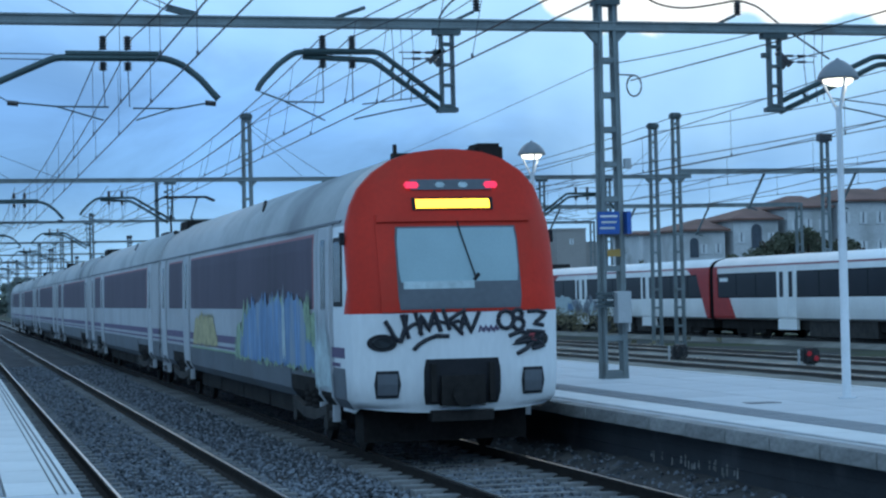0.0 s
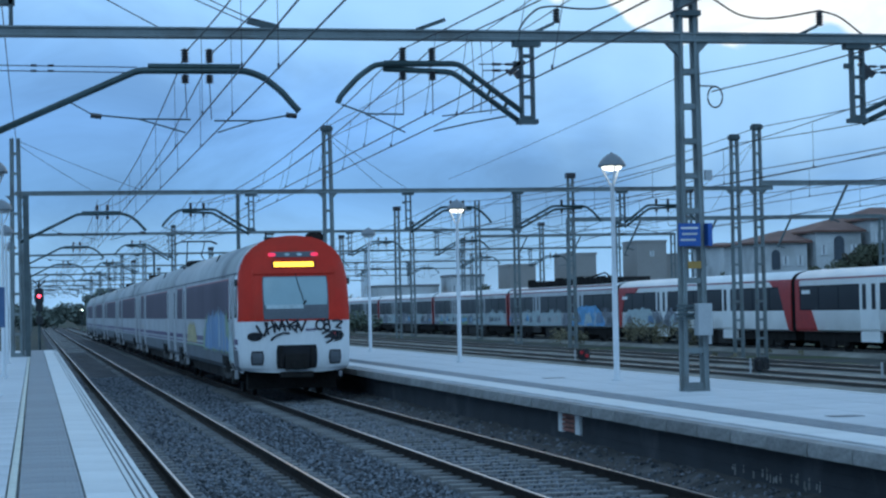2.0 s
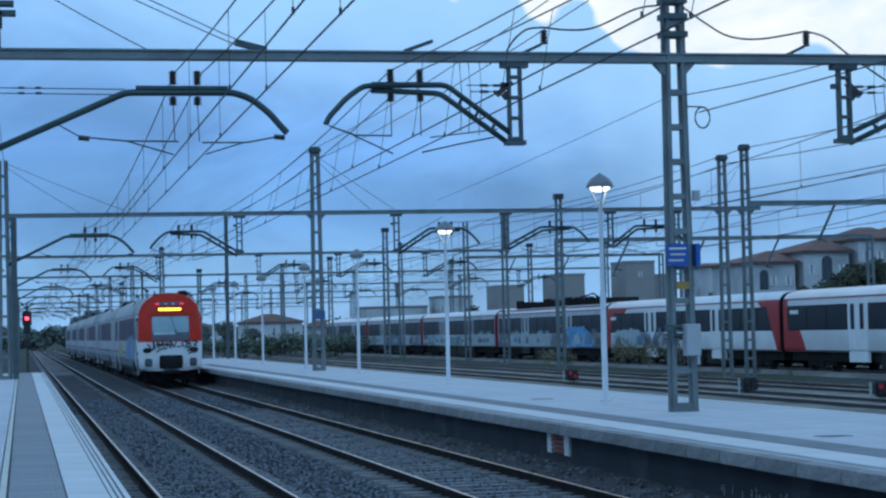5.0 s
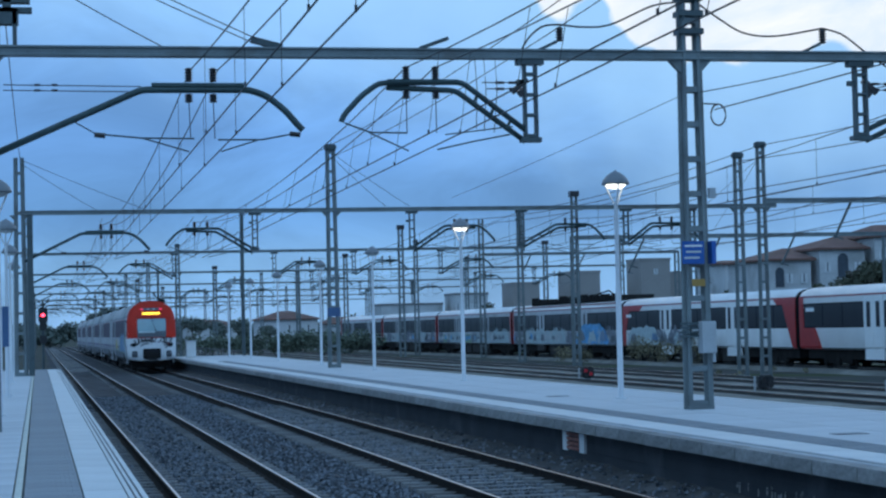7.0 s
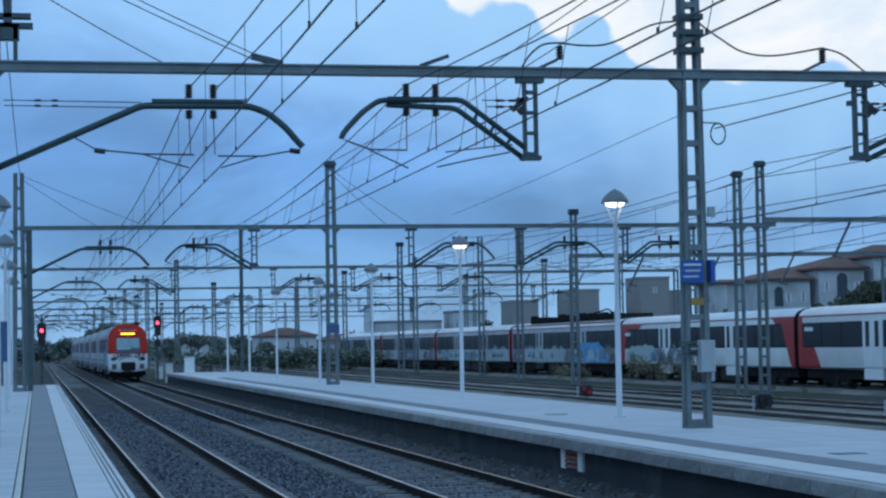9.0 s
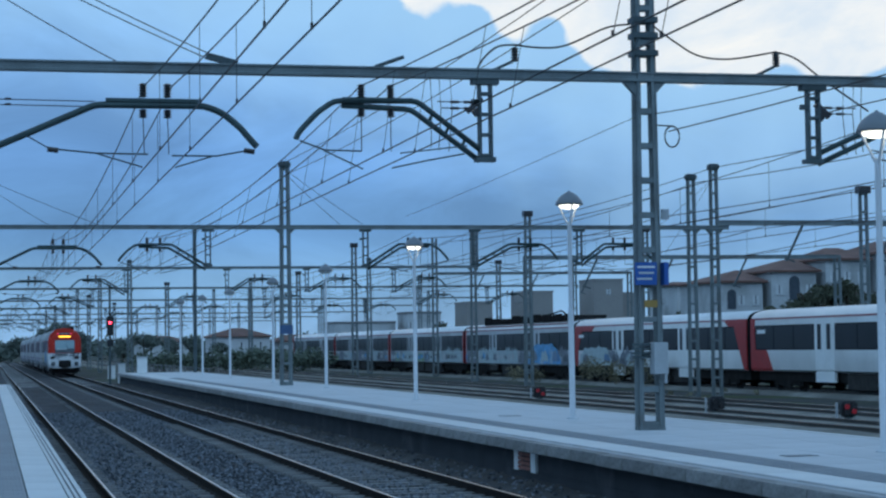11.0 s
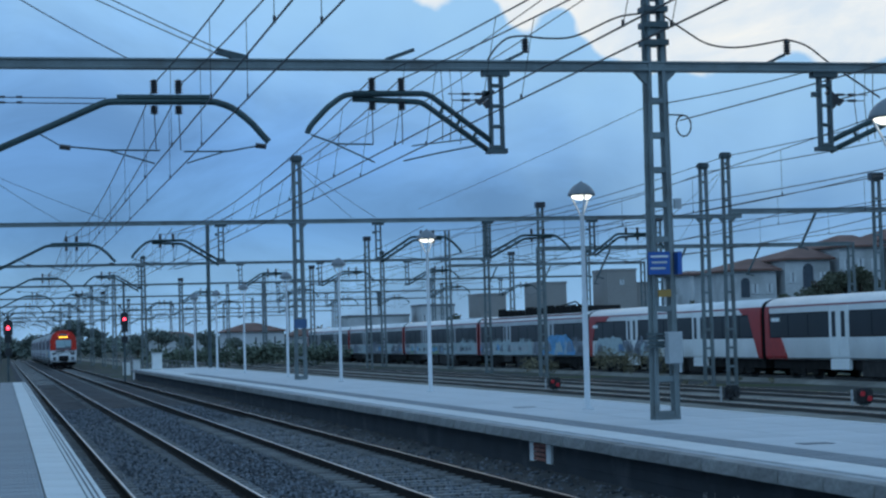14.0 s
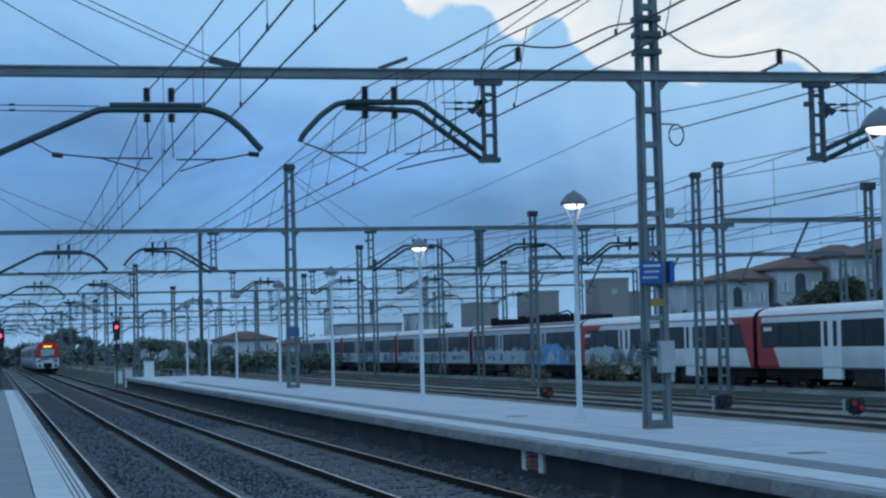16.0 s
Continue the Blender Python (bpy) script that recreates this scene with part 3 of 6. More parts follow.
def knee(p, x, z):
    for s in (-1, 1):
        bm = bmesh.new()
        v = [bm.verts.new((x + s * dx, dy, z + dz)) for dy in (-0.06, 0.06) for dx, dz in ((0.12, -0.30), (0.40, -0.003), (0.12, -0.003))]
        for f in ((0, 1, 2), (5, 4, 3), (0, 3, 4, 1), (1, 4, 5, 2), (2, 5, 3, 0)):
            bm.faces.new([v[i] for i in f])
        part("gusset", bm, M["steel"], p)


CONTACT = 5.24


def portal(y, z, x_right, masts, posts, near, arms_right=True):
    p = thing("catenary_portal", "grey steel portal carrying the overhead wires across the tracks", "catenary portal", "portals over the tracks")
    beam(p, masts[0][0], x_right, z, joints=(19.0,) if near else ())
    for x, z0, z1 in masts:
        lattice_mast(p, x, z0, z1, step=0.62 if near else 0.8, w0=0.365 if near else 0.35, w1=0.225)
        knee(p, x, z)
    for x, z0 in posts:
        drop_post(p, x, z0, z)
    portal_arm_left(p, TRACKS[0], (masts[0][0] + 0.15, 5.20), CONTACT)
    portal_arm_post(p, TRACKS[1], (posts[0][0] - 0.1, 5.50), CONTACT)
    if arms_right:
        for x, t in ((posts[1][0], YARD[0]),):
            portal_arm_post(p, t, (x + 0.1, 5.50), CONTACT, side=1)
    p.location = (0, y, 0)
    return p


def post_fittings(p, x, sd=1):
    """Short insulated wires tied to the side of a hanging post."""
    for z, a in ((6.43, -0.86), (6.32, -0.78)):
        bm = bmesh.new()
        tube(bm, [(x + sd * a, 0, z), (x - sd * 0.10, 0, z)], 0.010, 5, False)
        part("span_wire", bm, M["wire"], p)
        for q in (-0.62, -0.38):
            bm = bmesh.new()
            tube(bm, [(x + sd * q, 0, z), (x + sd * (q + 0.15), 0, z)], 0.026, 7)
            part("insulator", bm, M["insulator"], p)
    bm = bmesh.new()
    bar(bm, (x - sd * 0.32, 0, 6.26), (x - sd * 0.06, 0, 6.50), 0.10, 0.09)
    bar(bm, (x - sd * 0.20, 0, 6.22), (x - sd * 0.10, 0, 6.30), 0.12, 0.12)
    part("clamp", bm, M["insulator"], p, "dark clamp with rusty bolts")
    for k, (q, z) in enumerate(((-0.98, 5.62), (-0.82, 5.58), (-0.62, 5.56))):  # jumpers hanging from the beam
        bm = bmesh.new()
        tube(bm, [(x + sd * q, 0, 6.85), (x + sd * (q + 0.03), 0, 6.3), (x + sd * (q - 0.02 * k), 0, z)], 0.008, 5, False)
        part("jumper", bm, M["wire"], p)


G1 = portal(32.47, 6.84, 31.0, [(-0.88, Z_P, 9.6), (11.45, Z_P, 9.7), (30.2, Z_GROUND, 9.7)], [(8.5, 5.45), (14.7, 5.47)], True)
post_fittings(G1, 8.5)
post_fittings(G1, 14.7, -1)
# insulated feeders that arch over the first beam
for x, z in ((9.06, 7.12), (14.0, 7.12)):
    bm = bmesh.new()
    tube(bm, [(x - 0.40, 0, 7.0), (x - 0.05, 0, 7.16)], 0.03)
    part("feeder_bracket", bm, M["darksteel"], G1)
    insulator(G1, x, 7.16, True, 0.26)
bm = bmesh.new()
for pts in ([(8.35, 0, 6.98), (8.5, 0, 7.22), (8.75, 0, 7.42), (9.06, 0, 7.46)], [(9.06, 0, 7.46), (9.5, 0, 7.42), (10.0, 0, 7.47), (10.75, 0, 7.80), (11.2, 0, 7.88)], [(11.66, 0, 7.85), (12.07, 0, 7.57), (12.5, 0, 7.34), (13.1, 0, 7.29), (14.0, 0, 7.44)], [(14.0, 0, 7.44), (14.4, 0, 7.32), (14.9, 0, 6.96), (15.8, 0, 6.38)]):
    q = [Vector(v) for v in (pts[0], *pts, pts[-1])]
    smooth = []
    for a in range(1, len(q) - 2):  # a curve through the points
        for k in range(6):
            t = k / 6
            smooth.append(0.5 * (2 * q[a] + (q[a + 1] - q[a - 1]) * t + (2 * q[a - 1] - 5 * q[a] + 4 * q[a + 1] - q[a + 2]) * t * t + (3 * q[a] - q[a - 1] - 3 * q[a + 1] + q[a + 2]) * t ** 3))
    tube(bm, smooth + [q[-1]], 0.018, 5, False)
part("feeder_cable", bm, M["wire"], G1, "black arching feeder cable")
bm = bmesh.new()  # loop of cable hanging from the mast
tube(bm, [(11.95 + 0.14 * math.sin(a), -0.05, 5.86 + 0.19 * math.cos(a)) for a in [i * 2 * math.pi / 14 for i in range(15)]], 0.016, 5, False)
tube(bm, [(11.66, -0.05, 6.06), (11.95, -0.05, 6.05)], 0.014, 5, False)
part("cable_loop", bm, M["wire"], G1, "coiled loop of spare cable")
bm = bmesh.new()  # gear at the mast head
for z in (7.30, 7.62, 7.9):
    box(bm, 11.22, 11.68, -0.17, 0.17, z, z + 0.10)
bar(bm, (11.20, -0.15, 7.05), (11.22, -0.15, 7.9), 0.03)
bar(bm, (11.20, -0.15, 7.38), (11.32, -0.15, 7.62), 0.03)
part("head_bracket", bm, M["darksteel"], G1, "dark brackets at the mast head")
for z0, z1, x0, x1 in ((7.01, 7.62, -0.34, -0.27), (7.01, 7.62, -0.62, -0.55), (7.36, 7.62, -0.70, -0.24), (7.56, 7.64, -0.72, -0.02), (7.72, 7.80, -0.72, -0.05), (7.62, 8.6, -0.50, -0.36)):
    bm = bmesh.new()  # stub above the beam with its cross pieces
    box(bm, x0, x1, -0.12, 0.12, z0, z1)
    part("head_bracket", bm, M["darksteel"], G1)
bm = bmesh.new()  # struts on the beam top
bar(bm, (3.62, 0, 7.15), (4.15, 0, 7.02), 0.10, 0.11)
part("anchor_plate", bm, M["darksteel"], G1)
bm = bmesh.new()
bar(bm, (6.55, 0, 7.02), (7.05, 0, 7.20), 0.09, 0.06)
part("anchor_plate", bm, M["darksteel"], G1)

for z in (6.36, 6.27):  # span wires from the mast to the first arm
    bm = bmesh.new()
    tube(bm, [(-0.5, 0, z), (1.75, 0, z - 0.02)], 0.009, 5, False)
    part("span_wire", bm, M["wire"], G1)
    for x in (0.0, 0.28):
        bm = bmesh.new()
        tube(bm, [(x, 0, z), (x + 0.10, 0, z)], 0.022, 6)
        part("insulator", bm, M["insulator"], G1)

# station sign, plates and meter box on the platform mast
s = thing("platform_sign", "blue station name sign with white lettering on the mast", "sign")
bm = bmesh.new()
box(bm, 11.16, 11.56, 32.28, 32.32, 3.20, 3.60)
part("panel", bm, M["blue"], s)
bm = bmesh.new()
box(bm, 11.69, 11.77, 32.24, 32.56, 3.20, 3.60)
part("side_panel", bm, M["blue"], s)
for k, (a, b) in enumerate(((11.20, 11.52), (11.22, 11.50), (11.19, 11.47))):
    bm = bmesh.new()
    box(bm, a, b, 32.272, 32.278, 3.50 - 0.105 * k, 3.535 - 0.105 * k)
    part("lettering", bm, M["whitepaint"] if k == 0 else M["lampoff"], s, "pale illegible line of lettering")
s = thing("mast_plate", "small orange number plate on the mast", "sign")
bm = bmesh.new()
box(bm, 11.33, 11.57, 32.30, 32.33, 2.80, 2.93)
part("plate", bm, M["orange"], s)
s = thing("switch_box", "grey electrical cabinet strapped to the mast", "electrical box")
bm = bmesh.new()
box(bm, 11.41, 11.67, 32.06, 32.32, 1.62, 2.18)
bmesh.ops.bevel(bm, geom=bm.edges[:], offset=0.012, segments=1, affect="EDGES")
part("case", bm, M["cabinet"], s)
bm = bmesh.new()
box(bm, 11.61, 11.65, 32.08, 32.14, 1.46, 1.62)
part("conduit", bm, M["cabinet"], s)
bm = bmesh.new()
for k in range(4):
    box(bm, 11.08, 11.42, 32.26, 32.32, 1.90 + 0.075 * k, 1.94 + 0.075 * k)
part("bracket", bm, M["darksteel"], s, "dark mounting rails")
bm = bmesh.new()
box(bm, 11.66, 11.78, 32.2, 32.3, 4.36, 4.54)
part("junction_box", bm, M["cabinet"], s)

G2 = portal(78.4, 7.05, 31.4, [(-0.65, Z_P, 9.35), (11.93, Z_P, 9.7), (29.7, Z_GROUND, 9.3), (30.75, Z_GROUND, 9.75)], [(8.75, 5.6), (15.3, 5.55), (20.0, 5.6), (24.6, 5.6)], False)
for x, z0, w in ((-0.25, Z_P, 0.22),):  # plain post under the second beam
    bm = bmesh.new()
    box(bm, x - w / 2, x + w / 2, -w / 2, w / 2, z0, 7.1)
    part("post", bm, M["darksteel"], G2, "plain dark steel post")
for x, z in ((11.93, 9.7), (29.7, 9.3), (30.75, 9.75)):  # dark mast caps
    bm = bmesh.new()
    v = box(bm, x - 0.24, x + 0.24, -0.2, 0.2, z - 0.12, z + 0.16)
    bmesh.ops.bevel(bm, geom=bm.edges[:], offset=0.06, segments=2, affect="EDGES")
    part("mast_cap", bm, M["darksteel"], G2, "dark pulley head of the mast")
for t, px in ((22.2, 20.0), (26.4, 24.6)):
    portal_arm_post(G2, t, (px + 0.1, 5.6), CONTACT, side=1)
s = thing("platform_sign", "small blue sign on a lattice mast further along", "sign")
bm = bmesh.new()
box(bm, 11.66, 12.20, 78.22, 78.28, 2.74, 3.10)
part("panel", bm, M["farblue"], s)

s = thing("platform_totem", "tall narrow blue information panel on the platform", "sign", at=(-0.86, 50.0, Z_P))
bm = bmesh.new()
box(bm, -0.12, 0.14, -0.05, 0.05, 1.32, 2.34)
part("panel", bm, M["farblue"], s)
for x in (-0.12, 0.12):
    bm = bmesh.new()
    lathe(bm, [(0.03, 0), (0.03, 1.34)], x, 0, 0, 8)
    part("leg", bm, M["pole"], s)

def far_portal(y, lift, x_right, masts, posts):
    """A portal further along; it stands on ground that rises by lift."""
    p = portal(0, 7.05, x_right, [(-0.65, Z_GROUND - lift, 9.35)] + [(x, Z_GROUND - lift, top) for x, top in masts], posts, False)
    for x, z0 in posts[2:]:
        portal_arm_post(p, x + 2.2, (x + 0.1, 5.6), CONTACT, side=1)
    for x, top in masts:
        bm = bmesh.new()
        box(bm, x - 0.22, x + 0.22, -0.18, 0.18, top - 0.12, top + 0.16)
        bmesh.ops.bevel(bm, geom=bm.edges[:], offset=0.06, segments=2, affect="EDGES")
        part("mast_cap", bm, M["darksteel"], p, "dark pulley head of the mast")
    p.location = (0, y, lift)
    return p


third = far_portal(126.0, 0.34, 32.3, [(32.0, 9.6)], [(8.75, 5.6), (15.3, 5.55), (20.6, 5.6), (26.5, 5.5)])
bm = bmesh.new()  # slender broad-flange post at the platform end
for d in (-0.09, 0.09):
    box(bm, 13.08, 13.30, d - 0.015, d + 0.015, Z_P - 0.33, 9.7)
box(bm, 13.175, 13.205, -0.08, 0.08, Z_P - 0.33, 9.7)
part("post", bm, M["darksteel"], third, "dark steel flanged post")
far_portal(170.2, 0.42, 53.2, [(12.1, 9.5), (33.5, 9.6), (52.9, 9.4)], [(8.9, 5.6), (15.4, 5.6), (24.0, 5.6), (38.0, 5.6), (44.5, 5.6)])
far_portal(216.1, 0.55, 58.0, [(12.1, 9.5), (28.9, 9.4), (48.5, 9.6)], [(8.9, 5.6), (15.4, 5.6), (22.5, 5.6), (36.0, 5.6), (42.0, 5.6)])
distant = far_portal(262.0, 0.70, 60.2, [(11.7, 9.5), (30.0, 9.4), (45.0, 9.6), (60.0, 9.0)], [(8.9, 5.6), (15.4, 5.6), (22.5, 5.6), (37.0, 5.6)])
for y, dx in ((308.0, 0.0), (354.0, 0.1), (400.0, -0.1)):
    copy_thing(distant, pose(dx, y, 0.72))
copy_thing(G2, pose(0, -13.4, 0))

# the yard's own portals and single masts
yard_masts = [(31.6, 111.0, 9.9), (37.8, 78.4, 8.7), (27.76, 147.0, 9.95), (30.2, 190.0, 9.5), (41.5, 118.0, 9.4), (32.0, 240.0, 9.6), (44.2, 165.0, 9.4), (18.5, 205.0, 9.0), (12.6, 250.0, 9.0), (19.0, 300.0, 9.2)]
for x, y, h in yard_masts:
    m = thing("catenary_mast", "lattice catenary mast in the railway yard", "catenary mast", "yard masts", at=(x, y, 0))
    lattice_mast(m, 0, Z_GROUND, h, step=0.8, w0=0.36, w1=0.26)
    bm = bmesh.new()
    box(bm, -0.28, 0.28, -0.22, 0.22, h - 0.05, h + 0.28)
    part("head", bm, M["insulator"], m)
for y, z, x0, x1 in ((78.4, 7.23, 30.88, 46.0), (101.0, 6.8, 28.7, 47.0), (147.0, 7.72, 34.2, 50.3)):
    m = thing("yard_portal", "steel cross beam over the yard tracks", "catenary portal", "yard beams", at=(0, y, 0))
    beam(m, x0, x1, z, 0.22)
    for x, top in ((x0, z + (2.9 if y > 120 else 0.2)), (x1, z + 0.2)):
        if x != 30.88:  # there the beam is bolted to the portal's own mast
            lattice_mast(m, x, Z_GROUND, top, step=0.8, w0=0.34, w1=0.28)
    k = x0 + 4.0
    while k < x1 - 2:
        bm = bmesh.new()
        bar(bm, (k, 0, z), (k - 0.8, 0, z - 1.55), 0.09, 0.09)
        bar(bm, (k - 0.85, 0, z - 1.45), (k - 0.4, 0, z - 1.6), 0.06, 0.06)
        part("strut", bm, M["darksteel"], m, "slanted strut under the beam")
        k += 4.4

# wires along the tracks
SUPPORTS = [-13.4, 32.47, 78.4, 124.3, 170.2, 216.1, 262.0, 308.0]


def overhead(x, dxs, zm, label, zig=0.0, shift=0.0):
    for i, (a, b) in enumerate(zip(SUPPORTS, SUPPORTS[1:])):
        o = thing("overhead_wire", label, "overhead wire", "overhead wires")
        lift = 0.0 if i < 2 else 0.25
        for j, dx in enumerate(dxs):
            bm = bmesh.new()
            z0 = zig * (1 if i % 2 else -1)
            cx0, cx1 = x + dx + z0, x + dx - z0
            f = lambda t: (cx0 + (cx1 - cx0) * t, a + (b - a) * t)
            sag = lambda t: zm + lift - 4 * 0.62 * t * (1 - t)
            tube(bm, [(*f(t / 14), sag(t / 14)) for t in range(15)], 0.0115, 5, False)
            part("messenger", bm, M["wire"], o)
            g = lambda t: (f(t)[0] + shift, f(t)[1])
            bm = bmesh.new()
            tube(bm, [(*g(0), CONTACT + lift), (*g(1), CONTACT + lift)], 0.0115, 5, False)
            part("contact_wire", bm, M["wire"], o)
            bm = bmesh.new()
            for t in range(1, 9):
                t = (t - 0.5) / 8
                q = g(t)
                bar(bm, (*q, CONTACT + lift), (*f(t), sag(t)), 0.008)
                bar(bm, (q[0], q[1], CONTACT + lift - 0.01), (q[0], q[1], CONTACT + lift + 0.06), 0.026)
                if i < 3:
                    part("dropper", bm, M["wire"], o)
                    bm = bmesh.new()
            if i < 3:
                bm.free()
            else:
                tagged(part("dropper_row", bm, M["wire"], o), "thin hanging droppers", kind="stuff")


overhead(TRACKS[0], (-0.10, 0.36), 6.62, "twin contact and messenger wires above polished rails", 0.0)
overhead(TRACKS[1], (-0.29, 0.22), 6.68, "twin contact and messenger wires above the train", 0.0, -0.20)
for x in YARD[:3]:
    overhead(x, (0.0,), 6.66, "contact and messenger wire over a yard track", 0.12)


def cable(pts, r, label, name="feeder_wire", n=12, sag=0.4):
    o = thing(name, label, "cable", "feeder wires")
    for a, b in zip(pts, pts[1:]):
        bm = bmesh.new()
        a, b = Vector(a), Vector(b)
        tube(bm, [a.lerp(b, t / n) - Vector((0, 0, 4 * sag * (t / n) * (1 - t / n))) for t in range(n + 1)], r, 5, False)
        part("wire", bm, M["wire"], o)


for x, z in ((11.5, 9.6), (11.95, 9.3), (-0.6, 9.3)):
    cable([(x, y, z) for y in SUPPORTS], 0.013, "feeder wire strung from mast to mast", sag=0.3)
for x, z in ((11.9, 5.96), (15.0, 6.35)):
    cable([(x, y, z) for y in SUPPORTS[:2]], 0.012, "return wire along the portals", sag=0.3)
for x, z, g in ((30.0, 9.1, 0.5), (33.5, 7.3, 0.6), (38.5, 7.2, 0.6), (28.4, 7.6, 0.25)):
    cable([(x, y, z) for y in (-13.4, 32.47, 78.4, 124.3, 170.2, 216.1)], 0.019, "slack wire over the yard tracks", sag=g)
# slanting guy wires near the first two portals
for a, b in (((2.1, 32.42, 7.02), (-0.55, 32.42, 8.55)), ((3.62, 32.42, 7.10), (-0.55, 32.42, 9.05)), ((3.75, 32.42, 7.14), (-0.55, 32.42, 9.2)), ((-0.55, 78.3, 9.1), (2.4, 78.3, 7.2)), ((-0.55, 78.3, 9.25), (4.4, 78.3, 7.2)),
             ((11.6, 32.4, 6.26), (14.6, 32.4, 6.91)), ((30.9, 78.3, 9.6), (35.6, 98.0, 7.0)), ((30.9, 78.3, 9.4), (33.4, 98.0, 7.0)), ((12.1, 78.3, 9.4), (15.2, 78.3, 7.25)), ((12.1, 78.3, 9.2), (14.2, 78.3, 7.25))):
    cable([a, b], 0.010, "thin slanting steel guy wire", "guy_wire", sag=0.04)


cable([(30.2, 32.47, 9.7), (30.75, 78.4, 9.75), (32.0, 126.0, 9.9), (33.5, 170.2, 10.0)], 0.019, "slack wire over the yard tracks", sag=0.35)
cable([(11.25, 32.4, 6.2), (15.22, 70.0, 7.02)], 0.007, "faint slanting steel guy wire", "guy_wire", sag=0.04)


# ---- platform lamps ----
def platform_lamp(x, y, lit=True):
    p = thing("platform_lamp", "white pole lamp with a dark domed cap" + (", lit" if lit else ""), "lamp post", "lamps along the platforms")
    bm = bmesh.new()
    lathe(bm, [(0.13, 0), (0.13, 0.02), (0.062, 0.03), (0.059, 2.2), (0.047, 2.3), (0.042, 4.02), (0.046, 4.05)], n=14)
    part("pole", bm, M["pole"], p, smooth=True)
    for k in range(3):
        a = 2 * math.pi * k / 3 + 0.5
        bm = bmesh.new()
        tube(bm, [(0.03 * math.cos(a), 0.03 * math.sin(a), 4.0), (0.15 * math.cos(a), 0.15 * math.sin(a), 4.26), (0.235 * math.cos(a), 0.235 * math.sin(a), 4.46)], 0.02, 6)
        part("arm", bm, M["pole"], p)
    bm = bmesh.new()
    lathe(bm, [(0.285, 4.42), (0.285, 4.455), (0.25, 4.53), (0.18, 4.61), (0.09, 4.675), (0.03, 4.70), (0.02, 4.72)], n=18)
    part("cap", bm, M["lampcap"], p, "dark grey dome", smooth=True)
    bm = bmesh.new()
    lathe(bm, [(0.03, 4.33), (0.13, 4.345), (0.19, 4.38), (0.215, 4.425)], n=16)
    part("bowl", bm, M["lampglow"] if lit else M["lampoff"], p, smooth=True)
    p.location = (x, y, Z_P)


for x, y in ((12.0, 24.4), (11.75, 38.1), (12.05, 54.4), (12.52, 72.2), (12.43, 85.5), (12.4, 101.0), (12.2, 112.5), (11.8, 121.5), (-0.75, 39.0), (-0.8, 52.5), (-0.9, 67.0), (-0.95, 82.0)):
    platform_lamp(x, y, y < 60 and x > 0)


# ---- signals ----
def main_signal(x, y, z_head, z0, tall, lens="redlight", shows="red"):
    p = thing("railway_signal", "dark colour-light signal showing " + shows, "railway signal", "signals")
    bm = bmesh.new()
    lathe(bm, [(0.11, z0), (0.08, z0 + 0.1), (0.07, z_head + tall)], n=10)
    part("post", bm, M["darksteel"], p)
    bm = bmesh.new()
    box(bm, -0.26, 0.26, -0.30, -0.12, z_head - 0.45, z_head + 0.45)
    bmesh.ops.bevel(bm, geom=bm.edges[:], offset=0.07, segments=2, affect="EDGES")
    part("head", bm, M["black"], p, "black signal head with rounded corners")
    for dz in (-0.62, -1.35):
        bm = bmesh.new()
        box(bm, -0.20, 0.20, -0.28, -0.10, z_head + dz - 0.24, z_head + dz + 0.20)
        part("lower_head", bm, M["black"], p)
    bm = bmesh.new()
    tube(bm, [(0, -0.335, z_head), (0, -0.30, z_head)], 0.10, 14)
    part("lens", bm, M[lens], p, "glowing %s lens" % shows)
    bm = bmesh.new()
    tube(bm, [(0.17 * math.cos(a), -0.36, z_head + 0.17 * math.sin(a)) for a in [math.pi * k / 8 for k in range(9)]], 0.02, 5)
    part("hood", bm, M["black"], p)
    for s in (-1, 1):
        bm = bmesh.new()
        bar(bm, (s * 0.35, -0.1, z_head + 0.95), (0, -0.1, z_head + 0.5), 0.06)
        part("horn", bm, M["black"], p)
    p.location = (x, y, 0)


main_signal(8.03, 131.6, 4.02, -0.25, 2.6)
main_signal(0.30, 112.0, 3.40, -0.25, 0.8)
main_signal(8.15, 338.0, 3.3, -0.25, 0.8, "whitelight", "pale green-white")


def ground_signal(x, y, red):
    p = thing("ground_signal", "low ground signal between the yard tracks" + (", red light" if red else ""), "railway signal", "ground signals")
    bm = bmesh.new()
    box(bm, -0.10, 0.10, -0.10, 0.10, Z_GROUND, 0.10)
    part("stand", bm, M["darksteel"], p)
    bm = bmesh.new()
    box(bm, -0.26, 0.24, -0.16, 0.16, -0.06, 0.40)
    bmesh.ops.bevel(bm, geom=bm.edges[:], offset=0.06, segments=2, affect="EDGES")
    part("head", bm, M["black"], p, "squat black signal head")
    for dx, dz in ((-0.13, 0.24), (0.09, 0.10)):
        bm = bmesh.new()
        tube(bm, [(dx, -0.22, dz), (dx, -0.15, dz)], 0.075, 12)
        part("lens", bm, M["dimred"] if red else M["insulator"], p)
        bm = bmesh.new()
        tube(bm, [(dx + 0.12 * math.cos(q), -0.26, dz + 0.12 * math.sin(q)) for q in [math.pi * k / 6 for k in range(7)]], 0.018, 5)
        part("hood", bm, M["black"], p)
    bm = bmesh.new()
    box(bm, -0.40, -0.35, -0.03, 0.03, Z_GROUND, 0.36)
    part("marker_post", bm, M["cabinet"], p, "grey marker post")
    p.location = (x, y, 0)


ground_signal(24.4, 51.9, True)
ground_signal(23.1, 59.0, False)
ground_signal(22.5, 77.6, True)


